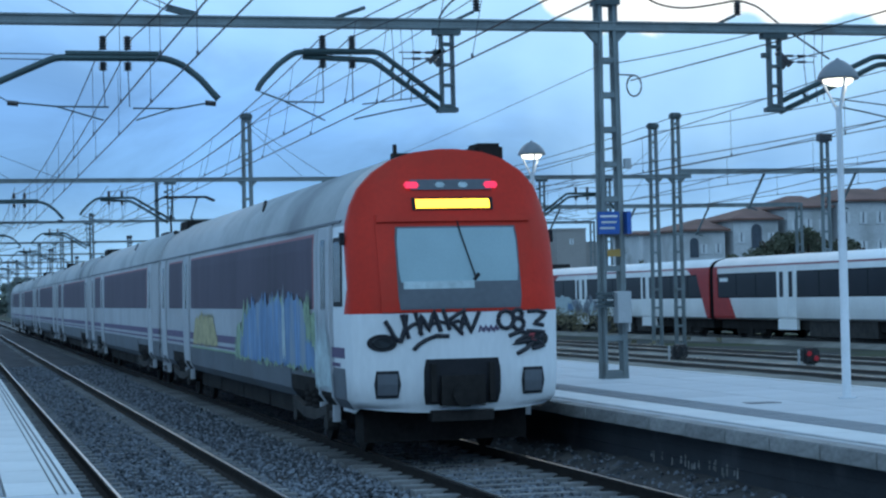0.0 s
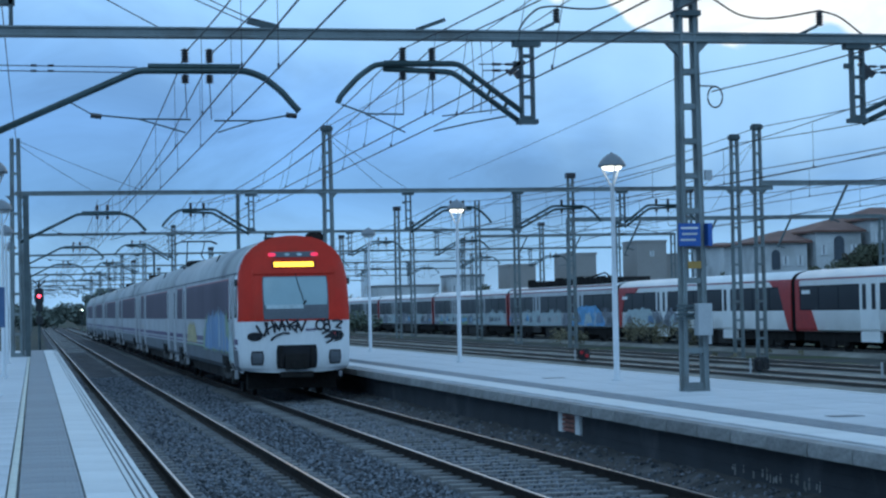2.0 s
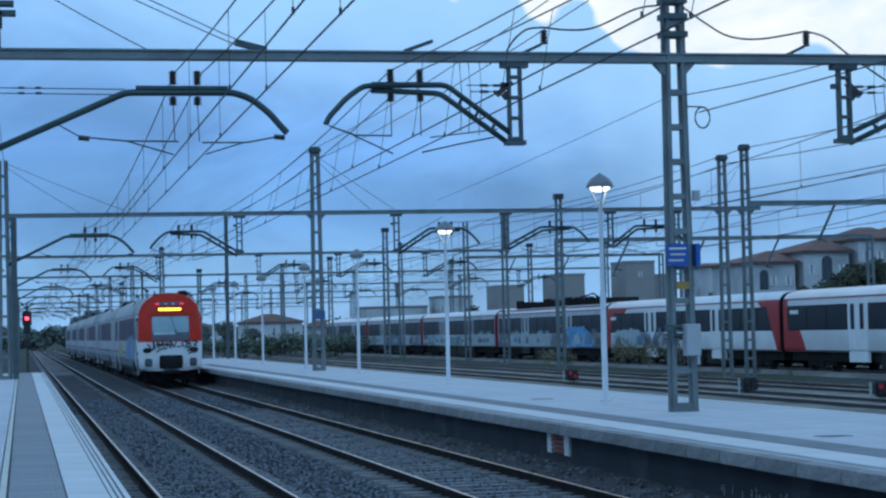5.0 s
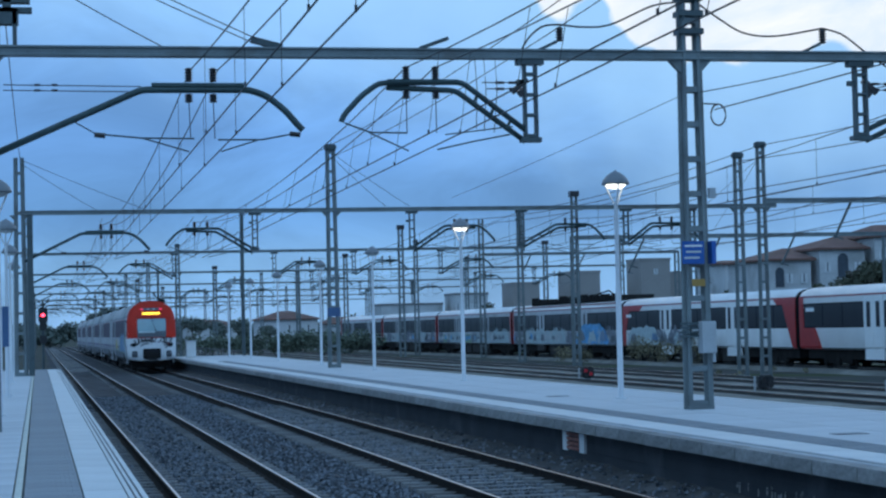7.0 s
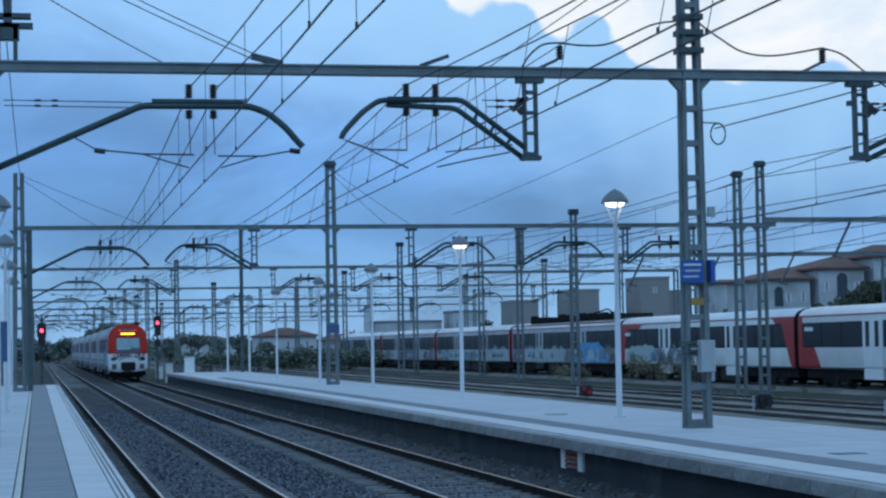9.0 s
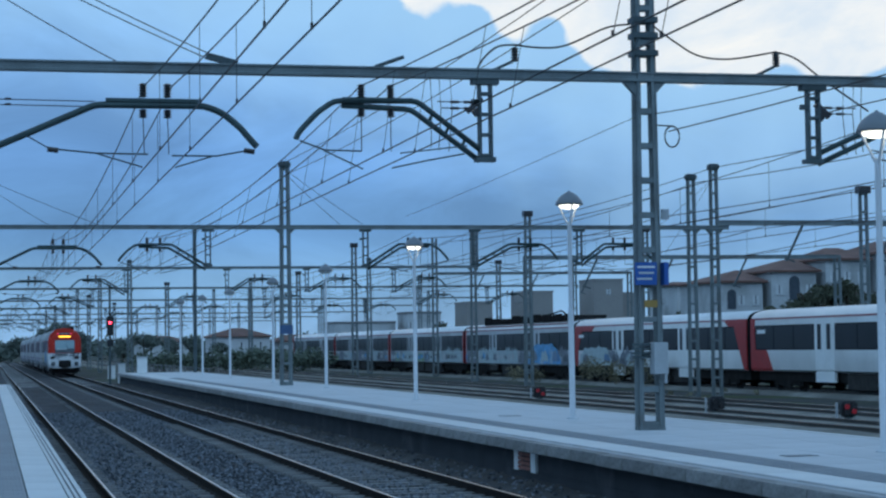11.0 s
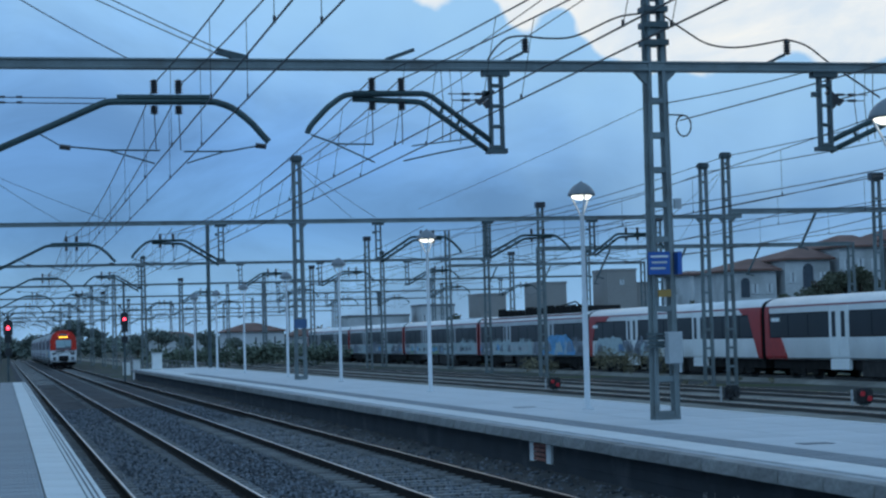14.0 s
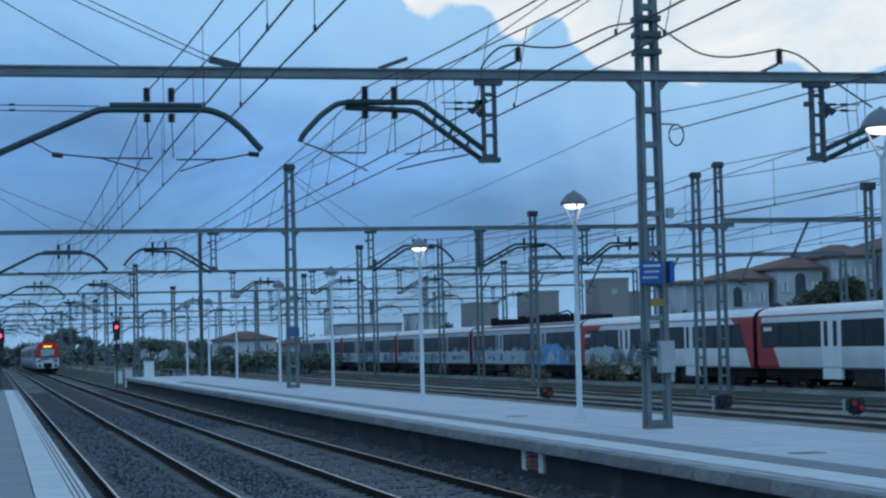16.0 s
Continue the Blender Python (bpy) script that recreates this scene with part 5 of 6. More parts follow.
def moving_train():
    train = thing("commuter_train", "white electric train with a red cab end and graffiti, leaving", "train")
    L = 24.4
    for i in range(6):
        c = coach(train, i * L, i * L + L - 0.4, cab_a=i == 0)
        if i == 0:
            first = c
    pantograph(train, 30.5)
    pantograph(train, 103.0)
    nose = part("cab_end", cab_nose(), [T["white"], T["red"], T["roof"]], train, "red cab end over a white bumper with graffiti")
    # windscreen set in a moulded surround
    def fp(name, mat, *a, label="", **k):
        bm = bmesh.new()
        front_patch(bm, *a, **k)
        return part(name, bm, mat, nose, label)
    fp("surround", T["red"], -1.06, 1.06, 1.97, 3.25, proud=0.022, deep=0.02, skew=-0.02, label="moulded red surround")
    fp("brow", T["red"], -1.06, 1.06, 3.17, 3.27, proud=0.06, label="red ledge above the windscreen")
    fp("screen_frame", T["skirt"], -0.835, 0.855, 2.0, 3.105, proud=0.030, cut=0.02, label="black rubber frame")
    fp("windscreen", T["sky_pale_screen"], -0.81, 0.83, 2.36, 3.08, proud=0.036, cut=0.02, label="wide windscreen, the sky's reflection put into its pale colour")
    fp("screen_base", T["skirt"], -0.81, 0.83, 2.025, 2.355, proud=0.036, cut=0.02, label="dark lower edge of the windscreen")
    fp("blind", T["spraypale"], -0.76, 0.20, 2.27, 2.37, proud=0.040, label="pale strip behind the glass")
    fp("marker_panel", T["skirt"], -0.58, 0.58, 3.60, 3.74, proud=0.02, cut=0.02, label="dark panel of marker lamps")
    for x in (-0.55, 0.55):
        fp("tail_light", T["tail"], x - 0.10, x + 0.10, 3.62, 3.71, proud=0.032, n=4, cut=0.03, label="glowing red tail light")
    for x in (-0.16, 0.16):
        fp("lamp", T["spraypale"], x - 0.07, x + 0.07, 3.63, 3.70, proud=0.028, n=3, cut=0.03)
    fp("display_frame", T["rubber"], -0.56, 0.56, 3.325, 3.495, proud=0.015)
    fp("destination_display", T["amber"], -0.51, 0.51, 3.35, 3.47, proud=0.022, label="lit amber destination display")
    bm = bmesh.new()
    front_stroke(bm, [(0.02, 3.2), (0.06, 3.0), (0.22, 2.42)], 0.010, 0.050)
    front_stroke(bm, [(0.20, 2.38), (0.27, 2.46)], 0.024, 0.045)
    part("wiper", bm, T["rubber"], nose, "black wiper")
    for s in (-1, 1):
        for name, mat, rx, rz, pr, lb in (("headlight_bezel", "rubber", 0.19, 0.115, 0.020, "dark oval headlight"), ("headlight", "glass", 0.135, 0.075, 0.030, "")):
            bm = bmesh.new()
            front_oval(bm, s * 1.06, 1.57, rx, rz, pr)
            part(name, bm, T[mat], nose, lb)
        fp("step_recess", T["rubber"], s * 1.0 - 0.17, s * 1.0 + 0.17, 0.84, 1.20, proud=0.014, n=4, cut=0.03, label="grey square vent")
        bm = bmesh.new()
        front_patch(bm, s * 1.0 - 0.13, s * 1.0 + 0.13, 0.88, 1.16, 0.02, n=3)
        part("vent", bm, T["skirt"], nose, "dull grey grille")
    fp("coupler_recess", T["rubber"], -0.52, 0.53, 0.74, 1.34, proud=0.012, cut=0.03, label="black coupler opening")
    bm = bmesh.new()
    for s in (-1, 1):
        box(bm, s * 0.40 - 0.035, s * 0.40 + 0.035, -0.06, 0.1, 0.78, 1.28)
    box(bm, -0.30, 0.30, -0.06, 0.2, 0.72, 1.12)
    tube(bm, [(0.0, -0.16, 0.86), (0.0, 0.3, 0.86)], 0.16, 10)
    box(bm, -0.42, 0.42, -0.02, 0.3, 0.52, 0.66)
    part("coupler", bm, T["under"], nose, "dark automatic coupler")
    # black block added to give the deep shade beneath the nose
    bm = bmesh.new()
    box(bm, -1.15, 1.15, 0.95, 1.5, 0.20, 0.66)
    part("underside_shade_block", bm, T["under"], nose, "broad black block added for the shade under the cab")
    bm = bmesh.new()
    v = box(bm, 0.46, 0.86, 0.75, 1.35, 3.98, 4.26)
    bmesh.ops.bevel(bm, geom=bm.edges[:], offset=0.05, segments=2, affect="EDGES")
    part("horn_box", bm, T["under"], nose, "dark horn housing on the roof")
    bm = bmesh.new()
    tube(bm, [(-0.62, 1.0, 4.0), (-0.62, 1.0, 4.26)], 0.03)
    box(bm, -0.66, -0.40, 0.95, 1.1, 4.05, 4.14)
    part("aerial", bm, T["under"], nose)
    # cab side: window, door, purple stripe, lower panel
    for s in (-1, 1):
        bm = bmesh.new()
        side_panel(bm, s, 0.84, 1.42, 2.06, 3.0, 0.012)
        part("cab_window_frame", bm, T["rubber"], nose)
        bm = bmesh.new()
        side_panel(bm, s, 0.89, 1.37, 2.12, 2.94, 0.016)
        part("cab_window", bm, T["glass"], nose, "narrow cab side window")
        bm = bmesh.new()
        side_panel(bm, s, 0.78, 1.55, 0.67, 1.22, 0.010)
        part("cab_skirt", bm, T["skirt"], nose)
        bm = bmesh.new()
        side_panel(bm, s, 0.78, 1.55, 1.36, 1.50, 0.010)
        part("cab_stripe", bm, T["stripe"], nose)
        bm = bmesh.new()
        box(bm, s * 1.46 - 0.03, s * 1.46 + 0.03, 0.60, 0.68, 2.88, 3.05)
        part("mirror", bm, T["rubber"], nose)
    # black tags sprayed over the front
    def spray(m, pts, r):
        bm = bmesh.new()
        front_stroke(bm, pts, r)
        part("tag", bm, T[m], nose, "black spray-can stroke" if m == "tagblack" else "")

    def tag(mat, r, *pts):  # points in hundredths of a metre: across, above 1.4 m
        spray(mat, [(x / 100, 1.4 + z / 100) for x, z in pts], r)

    k = "tagblack"
    tag(k, 0.034, (-102, 46), (-96, 36), (-90, 24), (-82, 18), (-76, 36), (-74, 54))
    tag(k, 0.031, (-80, 54), (-76, 38), (-71, 22))
    tag(k, 0.029, (-74, 34), (-66, 40), (-60, 42))
    tag(k, 0.031, (-62, 56), (-58, 42), (-54, 26))
    tag(k, 0.034, (-56, 28), (-54, 52), (-44, 32), (-37, 58), (-28, 30))
    tag(k, 0.031, (-25, 60), (-20, 46), (-16, 32))
    tag(k, 0.029, (6, 58), (-6, 52), (-17, 45), (-8, 36), (2, 26))
    tag(k, 0.029, (-2, 27), (4, 54), (13, 28), (25, 56))
    tag(k, 0.026, (-40, 40), (-30, 44), (-18, 40), (-4, 44), (10, 38))
    tag(k, 0.031, (-65, 7), (-58, 14), (-48, 20), (-34, 25), (-17, 24))
    for cx, cz, rx, rz in ((62, 44, 11, 12), (79, 51, 7, 6), (80, 38, 8, 8)):
        tag(k, 0.030, *[(cx + rx * math.cos(q), cz + rz * math.sin(q)) for q in [0.4 + j * math.pi / 5 for j in range(11)]])
    tag(k, 0.029, (94, 54), (108, 55), (122, 51), (112, 44), (102, 38), (117, 35))
    tag(k, 0.031, (66, 22), (82, 28), (96, 24), (72, 12), (104, 16), (90, 4), (77, -2))
    tag(k, 0.031, (92, 28), (118, 26), (106, 16), (118, 8), (100, 4))
    tag("sprayred", 0.028, (94, 22), (102, 24), (98, 17), (104, 15))
    for j in range(4):
        tag("stripe", 0.010, (24 + 7 * j, 28), (27 + 7 * j, 37), (29 + 7 * j, 30), (31 + 7 * j, 34))
    bm = bmesh.new()
    side_panel(bm, -1, 9.0, 17.4, 1.175, 1.21, 0.020)
    part("spray_line", bm, T["spraygreen"], first, "thin yellow-green sprayed line")
    # large painted piece on the first coach
    for y0, y1, z0, z1, m, sd, pr, wd in ((2.1, 10.9, 1.06, 2.32, "spraygreen", 3, 0.024, 0.40), (2.8, 10.2, 1.10, 2.36, "sprayblue", 4, 0.028, 0.26), (5.3, 5.6, 1.2, 2.45, "spraypale", 21, 0.032, 0.4), (3.1, 3.5, 1.5, 2.4, "spraygreen", 23, 0.032, 0.5), (1.6, 2.8, 0.85, 2.15, "spraypale", 8, 0.040, 0.5), (13.4, 17.3, 1.20, 1.98, "sprayyellow", 6, 0.012, 0.25)):
        bm = bmesh.new()
        ragged(bm, -1, y0, y1, z0, z1, sd, pr, 64, wd)
        part("graffiti", bm, T[m], first, "large blue, green and yellow graffiti" if m == "sprayblue" else "")
    return train


TRAIN = moving_train()


def parked_train():
    t = thing("parked_train", "parked white commuter train with red ends and graffiti", "train", at=(YARD[3], 0, -0.28))
    L = 28.0
    start = 85.48 - 2 * L
    for i in range(7):
        y0, y1 = start + i * L + 0.25, start + i * L + L - 0.25
        body = "parkwhite" if i < 3 else "parkdirty"
        bm, mats = shell(y0, y1, 3.5, (body, "parkroof", "rubber"), HALF_P)
        c = part("carriage", bm, mats, t, "white carriage with dark windows")

        def panel(name, mat, a, b, z0, z1, proud, label=""):
            bm = bmesh.new()
            side_panel(bm, -1, a, b, z0, z1, proud, half=HALF_P)
            return part(name, bm, T[mat], c, label)

        doors = (y0 + 7.45, y1 - 9.15)
        for a, b in ((y0 + 0.5, doors[0] - 0.1), (doors[0] + 2.0, doors[1] - 0.1), (doors[1] + 2.0, y1 - 0.5)):
            panel("window_band", "rubber", a, b, 2.04, 3.18, 0.004)
            n = max(2, round((b - a) / 2.0))
            for k in range(n):
                panel("window", "parkglass", a + (b - a) * k / n + 0.05, a + (b - a) * (k + 1) / n - 0.05, 2.10, 3.12, 0.010)
        for d in doors:
            for k in range(2):
                panel("door", body, d + 0.95 * k + 0.02, d + 0.95 * k + 0.93, 1.07, 3.40, 0.025, "white double door leaf")
                panel("door_glass", "parkglass", d + 0.95 * k + 0.30, d + 0.95 * k + 0.68, 2.06, 3.16, 0.032)
            bm = bmesh.new()
            box(bm, -1.43, -1.30, d, d + 1.9, 0.64, 1.07)
            part("door_step", bm, T["parkwhite" if i < 3 else "bogiegrey"], c, "step below the door")
        panel("gutter", "trim", y0, y1, 3.44, 3.52, 0.012, "dull reddish gutter line")
        panel("sill", "skirt", y0, y1, 1.07, 1.13, 0.008)
        # the red band slants across each joint, below and above the windows
        bands = [(y1, 1.08, 2.04, -2.55, -1.85), (y1, 2.04, 3.50, -0.55, -0.45), (y0, 1.08, 2.04, 0.40, 0.95), (y0, 2.04, 3.18, 0.95, 1.6), (y0, 3.18, 3.50, 2.3, 2.9)]
        if i == 2:
            bands = [(y1, 1.08, 2.04, -0.5, -0.6), (y1, 2.04, 3.18, -0.7, -1.4), (y1, 3.18, 3.50, -3.4, -4.0)] + bands[2:]
        if i > 2:
            bands = [(y1, 1.08, 3.50, -0.22, -0.3), (y0, 1.08, 3.50, 0.2, 0.3)]
        for edge, z0, z1, foot, top in bands:
            bm = bmesh.new()
            side_panel(bm, -1, edge, edge + top, z0, z1, 0.030, half=HALF_P)
            for p in bm.verts:
                if abs(p.co.y - edge) > 0.01:
                    p.co.y = edge + foot + (top - foot) * (p.co.z - z0) / (z1 - z0)
            part("end_panel", bm, T["parkred"], c, "dark red end panel")
        if i < 3:
            panel("window_label", "parkwhite", y1 - 1.75, y1 - 0.8, 2.80, 2.98, 0.034, "white label inside the end window")
        for y in (y0 + 3.5, y1 - 3.5):
            bogie(c, y)
        for a, b in ((y0 + 7.5, y0 + 10.5), (y0 + 11.2, y0 + 14), (y0 + 14.6, y0 + 17.4)):
            bm = bmesh.new()
            box(bm, -1.28, 1.28, a, b, 0.36, 1.07)
            part("underframe_box", bm, T["bogiegrey"], c, "grimy equipment box")
        # continuous black box carries the shade under the parked coach
        bm = bmesh.new()
        box(bm, -1.15, 1.15, y0 + 0.3, y1 - 0.3, 0.62, 1.06)
        part("underframe", bm, T["under"], c, "underframe box, black for the shade beneath the carriage")
        bm = bmesh.new()
        box(bm, -1.2, 1.2, y1, y1 + 0.5, 1.1, 3.65)
        part("gangway", bm, T["rubber"], c, "black gangway between carriages")
        if i == 3:
            rnd = random.Random(5)
            for k in range(9):
                bm = bmesh.new()
                h = rnd.uniform(4.08, 4.34)
                box(bm, -1.05, 1.05, y0 + 0.8 + 2.5 * k, y0 + 3.0 + 2.5 * k, 3.86, h)
                for q in range(3):
                    box(bm, -1.12, -1.0, y0 + 1.0 + 2.5 * k + 0.7 * q, y0 + 1.4 + 2.5 * k + 0.7 * q, 3.9, h + 0.1)
                part("roof_gear", bm, T["under"], c, "dark roof equipment box")
            bm = bmesh.new()
            tube(bm, [(-1.30, y0 + 0.5, 3.74), (-1.30, y1 - 0.5, 3.74)], 0.045)
            part("roof_rail", bm, T["trim"], c, "dull red pipe along the roof edge")
            bm = bmesh.new()
            tube(bm, [(-0.3, y0 + 4, 4.1), (-0.3, y0 + 6, 4.6), (-0.3, y0 + 9, 4.4)], 0.05)
            part("folded_pantograph", bm, T["under"], c)
        if i >= 2:
            rnd = random.Random(20 + i)
            # one broad piece each side of the joint behind the shrubs
            for a, b, mat, top in {2: ((y1 - 7.2, y1 - 1.2, "spraypale", 2.35),), 3: ((y0 + 2.4, y0 + 10.0, "brightblue", 2.55),)}.get(i, ()):
                bm = bmesh.new()
                ragged(bm, -1, a, b, 1.12, top, i, 0.070, 20, 0.18, HALF_P)
                part("graffiti", bm, T[mat], c, "broad rounded blue graffiti piece" if i == 3 else "rounded pale grey graffiti piece")
                for q in range(3):
                    bm = bmesh.new()
                    w = (b - a) / 3
                    ragged(bm, -1, a + w * q + 0.3, a + w * q + w * 0.75, 1.3, top - 0.45, i + q, 0.076, 10, 0.3, HALF_P)
                    part("graffiti", bm, T[("sprayblue", "spraypale", "spraygrey")[q]], c)
            y = y0 + (14.5 if i == 2 else 0.6)
            while y < y1 - 1.5:
                w = rnd.uniform(1.4, 3.2)
                bm = bmesh.new()
                ragged(bm, -1, y, min(y + w, y1 - 0.4), 1.10, rnd.uniform(2.0, 2.45), rnd.random(), rnd.uniform(0.034, 0.05), 18, 0.4, HALF_P)
                part("graffiti", bm, T[rnd.choice(["spraypale", "spraypale", "spraygrey", "spraypale", "spraygrey", "spraygreen"])], c, "overlapping pale grey and blue graffiti")
                for q in range(2):  # smaller fields inside
                    bm = bmesh.new()
                    a = y + w * (0.12 + 0.42 * q)
                    ragged(bm, -1, a, min(a + w * 0.34, y1 - 0.4), 1.22 + rnd.uniform(0, 0.2), rnd.uniform(1.75, 2.05), rnd.random(), 0.056, 12, 0.5, HALF_P)
                    part("graffiti", bm, T[rnd.choice(["spraygrey", "spraypale", "brightblue", "parkdirty", "spraygrey", "skirt"])], c)
                y += w * rnd.uniform(0.6, 1.05)


parked_train()


# ---- town and greenery beyond the yard ----
B = dict(
    plaster=material("grey_plaster", (0.52, 0.53, 0.53), 0.9, vary=0.2, scale=0.35, fine=4, stain=(0.29, 0.29, 0.28), stain_at=(0.52, 0.75)),
    pale=material("pale_plaster", (0.58, 0.59, 0.60), 0.85, vary=0.10, scale=0.25, fine=4),
    tan=material("tan_render", (0.33, 0.305, 0.285), 0.9, vary=0.14, scale=0.15, fine=3, stain=(0.30, 0.28, 0.26), stain_at=(0.52, 0.75)),
    tiles=material("red_roof_tiles", (0.17, 0.085, 0.065), 0.85, vary=0.3, scale=0.5, fine=7),
    pane=material("dark_panes", (0.05, 0.06, 0.075), 0.15, vary=0.2),
    scrub=material("grey_green_scrub", (0.135, 0.16, 0.115), 0.85, vary=0.45, scale=0.4, fine=4),
    shutter=material("pale_shutters", (0.62, 0.63, 0.63), 0.7, vary=0.12),
    leaf=material("leaves", (0.10, 0.105, 0.066), 0.8, vary=0.5, scale=0.6, fine=5),
    # distant foliage: haze is put into this paler, greyer leaf colour
    hazed_leaf=material("haze_pale_leaves", (0.17, 0.20, 0.17), 0.85, vary=0.4, scale=0.2, fine=2),
    dryleaf=material("dry_shrub", (0.22, 0.19, 0.115), 0.85, vary=0.5, scale=0.8, fine=6),
    bark=material("bark", (0.09, 0.07, 0.05), 0.9, vary=0.3),
    fence=material("fence_grey", (0.20, 0.20, 0.20), 0.8, vary=0.2),
)


def windows(p, y, xs, zs, w, h, arch=()):
    for i, x in enumerate(xs):
        for z in zs:
            bm = bmesh.new()
            box(bm, x - w / 2 - 0.1, x + w / 2 + 0.1, y - 0.12, y + 0.02, z - 0.12, z)
            sill = part("window", bm, B["pale"], p)
            bm = bmesh.new()
            box(bm, x - w / 2, x + w / 2, y - 0.05, y + 0.02, z, z + h)
            part("pane", bm, B["pane"], sill, "dark window pane")
            for a, b in ((x - w / 2 - 0.10, x - w * 0.12), (x + w * 0.12, x + w / 2 + 0.10)):
                bm = bmesh.new()
                box(bm, a, b, y - 0.09, y + 0.02, z, z + h)
                part("shutter", bm, B["shutter"], sill, "pale half-closed shutter")
    for x, z, w2, h2 in arch:
        bm = bmesh.new()
        pts = [(x - w2 / 2, z), (x + w2 / 2, z)] + [(x + w2 / 2 * math.cos(a), z + h2 + w2 / 2 * math.sin(a)) for a in [math.pi * k / 8 for k in range(9)]]
        f = [bm.verts.new((px, y - 0.06, pz)) for px, pz in pts]
        g = [bm.verts.new((px, y + 0.03, pz)) for px, pz in pts]
        bm.faces.new(f)
        for k in range(len(pts)):
            bm.faces.new((f[k], g[k], g[(k + 1) % len(pts)], f[(k + 1) % len(pts)]))
        part("arched_window", bm, B["pane"], p, "tall dark arched window")


def house(x0, x1, y, depth, eave, ridge, mat, label, cols=3, rows=2, arch=(), hip=0.35, roof=True, ww=0.9, hip_end=None, wh=1.3, cap=None):
    p = thing("house", label, "house", "houses beyond the yard")
    bm = bmesh.new()
    box(bm, x0, x1, y, y + depth, Z_GROUND - 0.2, eave)
    part("wall", bm, B[mat], p)
    if roof:
        bm = bmesh.new()
        o = 0.45
        c = [bm.verts.new(v) for v in ((x0 - o, y - o, eave - 0.05), (x1 + o, y - o, eave - 0.05), (x1 + o, y + depth + o, eave - 0.05), (x0 - o, y + depth + o, eave - 0.05))]
        d = [bm.verts.new((v.co.x, v.co.y, eave + 0.14)) for v in c]
        k = (x1 - x0) * hip
        r = [bm.verts.new((x0 + k, y + depth / 2, ridge)), bm.verts.new((x1 - (k if hip_end is None else (x1 - x0) * hip_end), y + depth / 2, ridge))]
        for i in range(4):
            bm.faces.new((c[i], c[(i + 1) % 4], d[(i + 1) % 4], d[i]))
        bm.faces.new(c[::-1])
        bm.faces.new((d[0], d[1], r[1], r[0])), bm.faces.new((d[1], d[2], r[1])), bm.faces.new((d[2], d[3], r[0], r[1])), bm.faces.new((d[3], d[0], r[0]))
        part("roof", bm, B["tiles"], p, "low red tiled roof")
    else:
        bm = bmesh.new()
        box(bm, x0 - 0.1, x1 + 0.1, y - 0.1, y + depth, eave, eave + 0.35)
        part("parapet", bm, B[cap or mat], p)
    if cols:
        xs = [x0 + (x1 - x0) * (i + 0.5) / cols for i in range(cols)]
        xs = [x for x in xs if all(abs(x - a[0]) > 0.85 for a in arch)]
        windows(p, y, xs, [eave - 2.2 - 3.0 * k for k in range(rows)], ww, wh, arch)
    else:
        windows(p, y, (), (), 1, 1, arch)
    return p


house(70.6, 75.2, 179, 11, 8.05, 9.45, "plaster", "grey plastered house with an arched window and red tiled roof", 3, 1, arch=((71.9, 5.4, 0.9, 1.5),), ww=0.5, wh=0.85, hip=0.85, hip_end=0.05)
house(75.95, 80.75, 178.5, 11, 9.05, 10.6, "plaster", "grey plastered house with a tall arched window", 3, 2, arch=((78.4, 6.2, 1.1, 1.9),), ww=0.5, wh=0.9, hip=0.85, hip_end=0.04)
house(81.6, 86.1, 178, 12, 10.2, 11.7, "plaster", "tall grey house behind dense trees, red roof", 3, 2, ww=0.55, wh=1.0, hip=0.6, hip_end=0.05)
house(87.1, 94.5, 178, 12, 10.8, 12.4, "plaster", "large grey house with pale shutters and tiled roof", 4, 2, ww=0.6, wh=1.1, hip=0.4, hip_end=0.1)
house(94.8, 105.0, 178, 12, 11.4, 12.8, "plaster", "wide grey house with a red tiled roof", 5, 2, ww=0.6, wh=1.1, hip=0.15)
house(85.0, 89.5, 230, 11, 9.4, 10.0, "plaster", "low pale house with a shallow roof", 3, 1, ww=0.5, wh=0.8)
house(75.0, 79.3, 300, 8, 8.85, 8.85, "tan", "plain windowless brown-grey block", 0, roof=False)
house(84.6, 89.5, 300, 8, 10.5, 10.5, "tan", "plain windowless tan block with a flat top", 0, roof=False)
house(96.5, 101.5, 300, 8, 12.4, 12.4, "tan", "tall plain tan apartment block", 1, 1, roof=False, ww=0.5, wh=0.8)
house(101.6, 104.9, 302, 8, 10.2, 10.2, "tan", "lower tan block wing", 0, roof=False)
house(65.3, 70.7, 300, 8, 7.3, 7.3, "plaster", "grey flat-roofed building with a dark canopy roof", 6, 1, roof=False, ww=0.6, wh=0.8, cap="fence")
house(53.7, 63.7, 302, 10, 5.85, 5.85, "plaster", "long low grey shed with a dark roof edge", 9, 1, roof=False, ww=0.7, wh=0.6, cap="fence")
house(36.4, 46.0, 320, 11, 4.1, 5.6, "pale", "white house with a wide hipped roof", 3, 1, hip=0.4)
house(39.6, 47.0, 262, 10, 3.0, 4.0, "plaster", "low grey warehouse with a tiled roof", 0, hip=0.1)
house(26.0, 35.0, 345, 10, 3.4, 4.6, "plaster", "low house among trees", 2, 1)


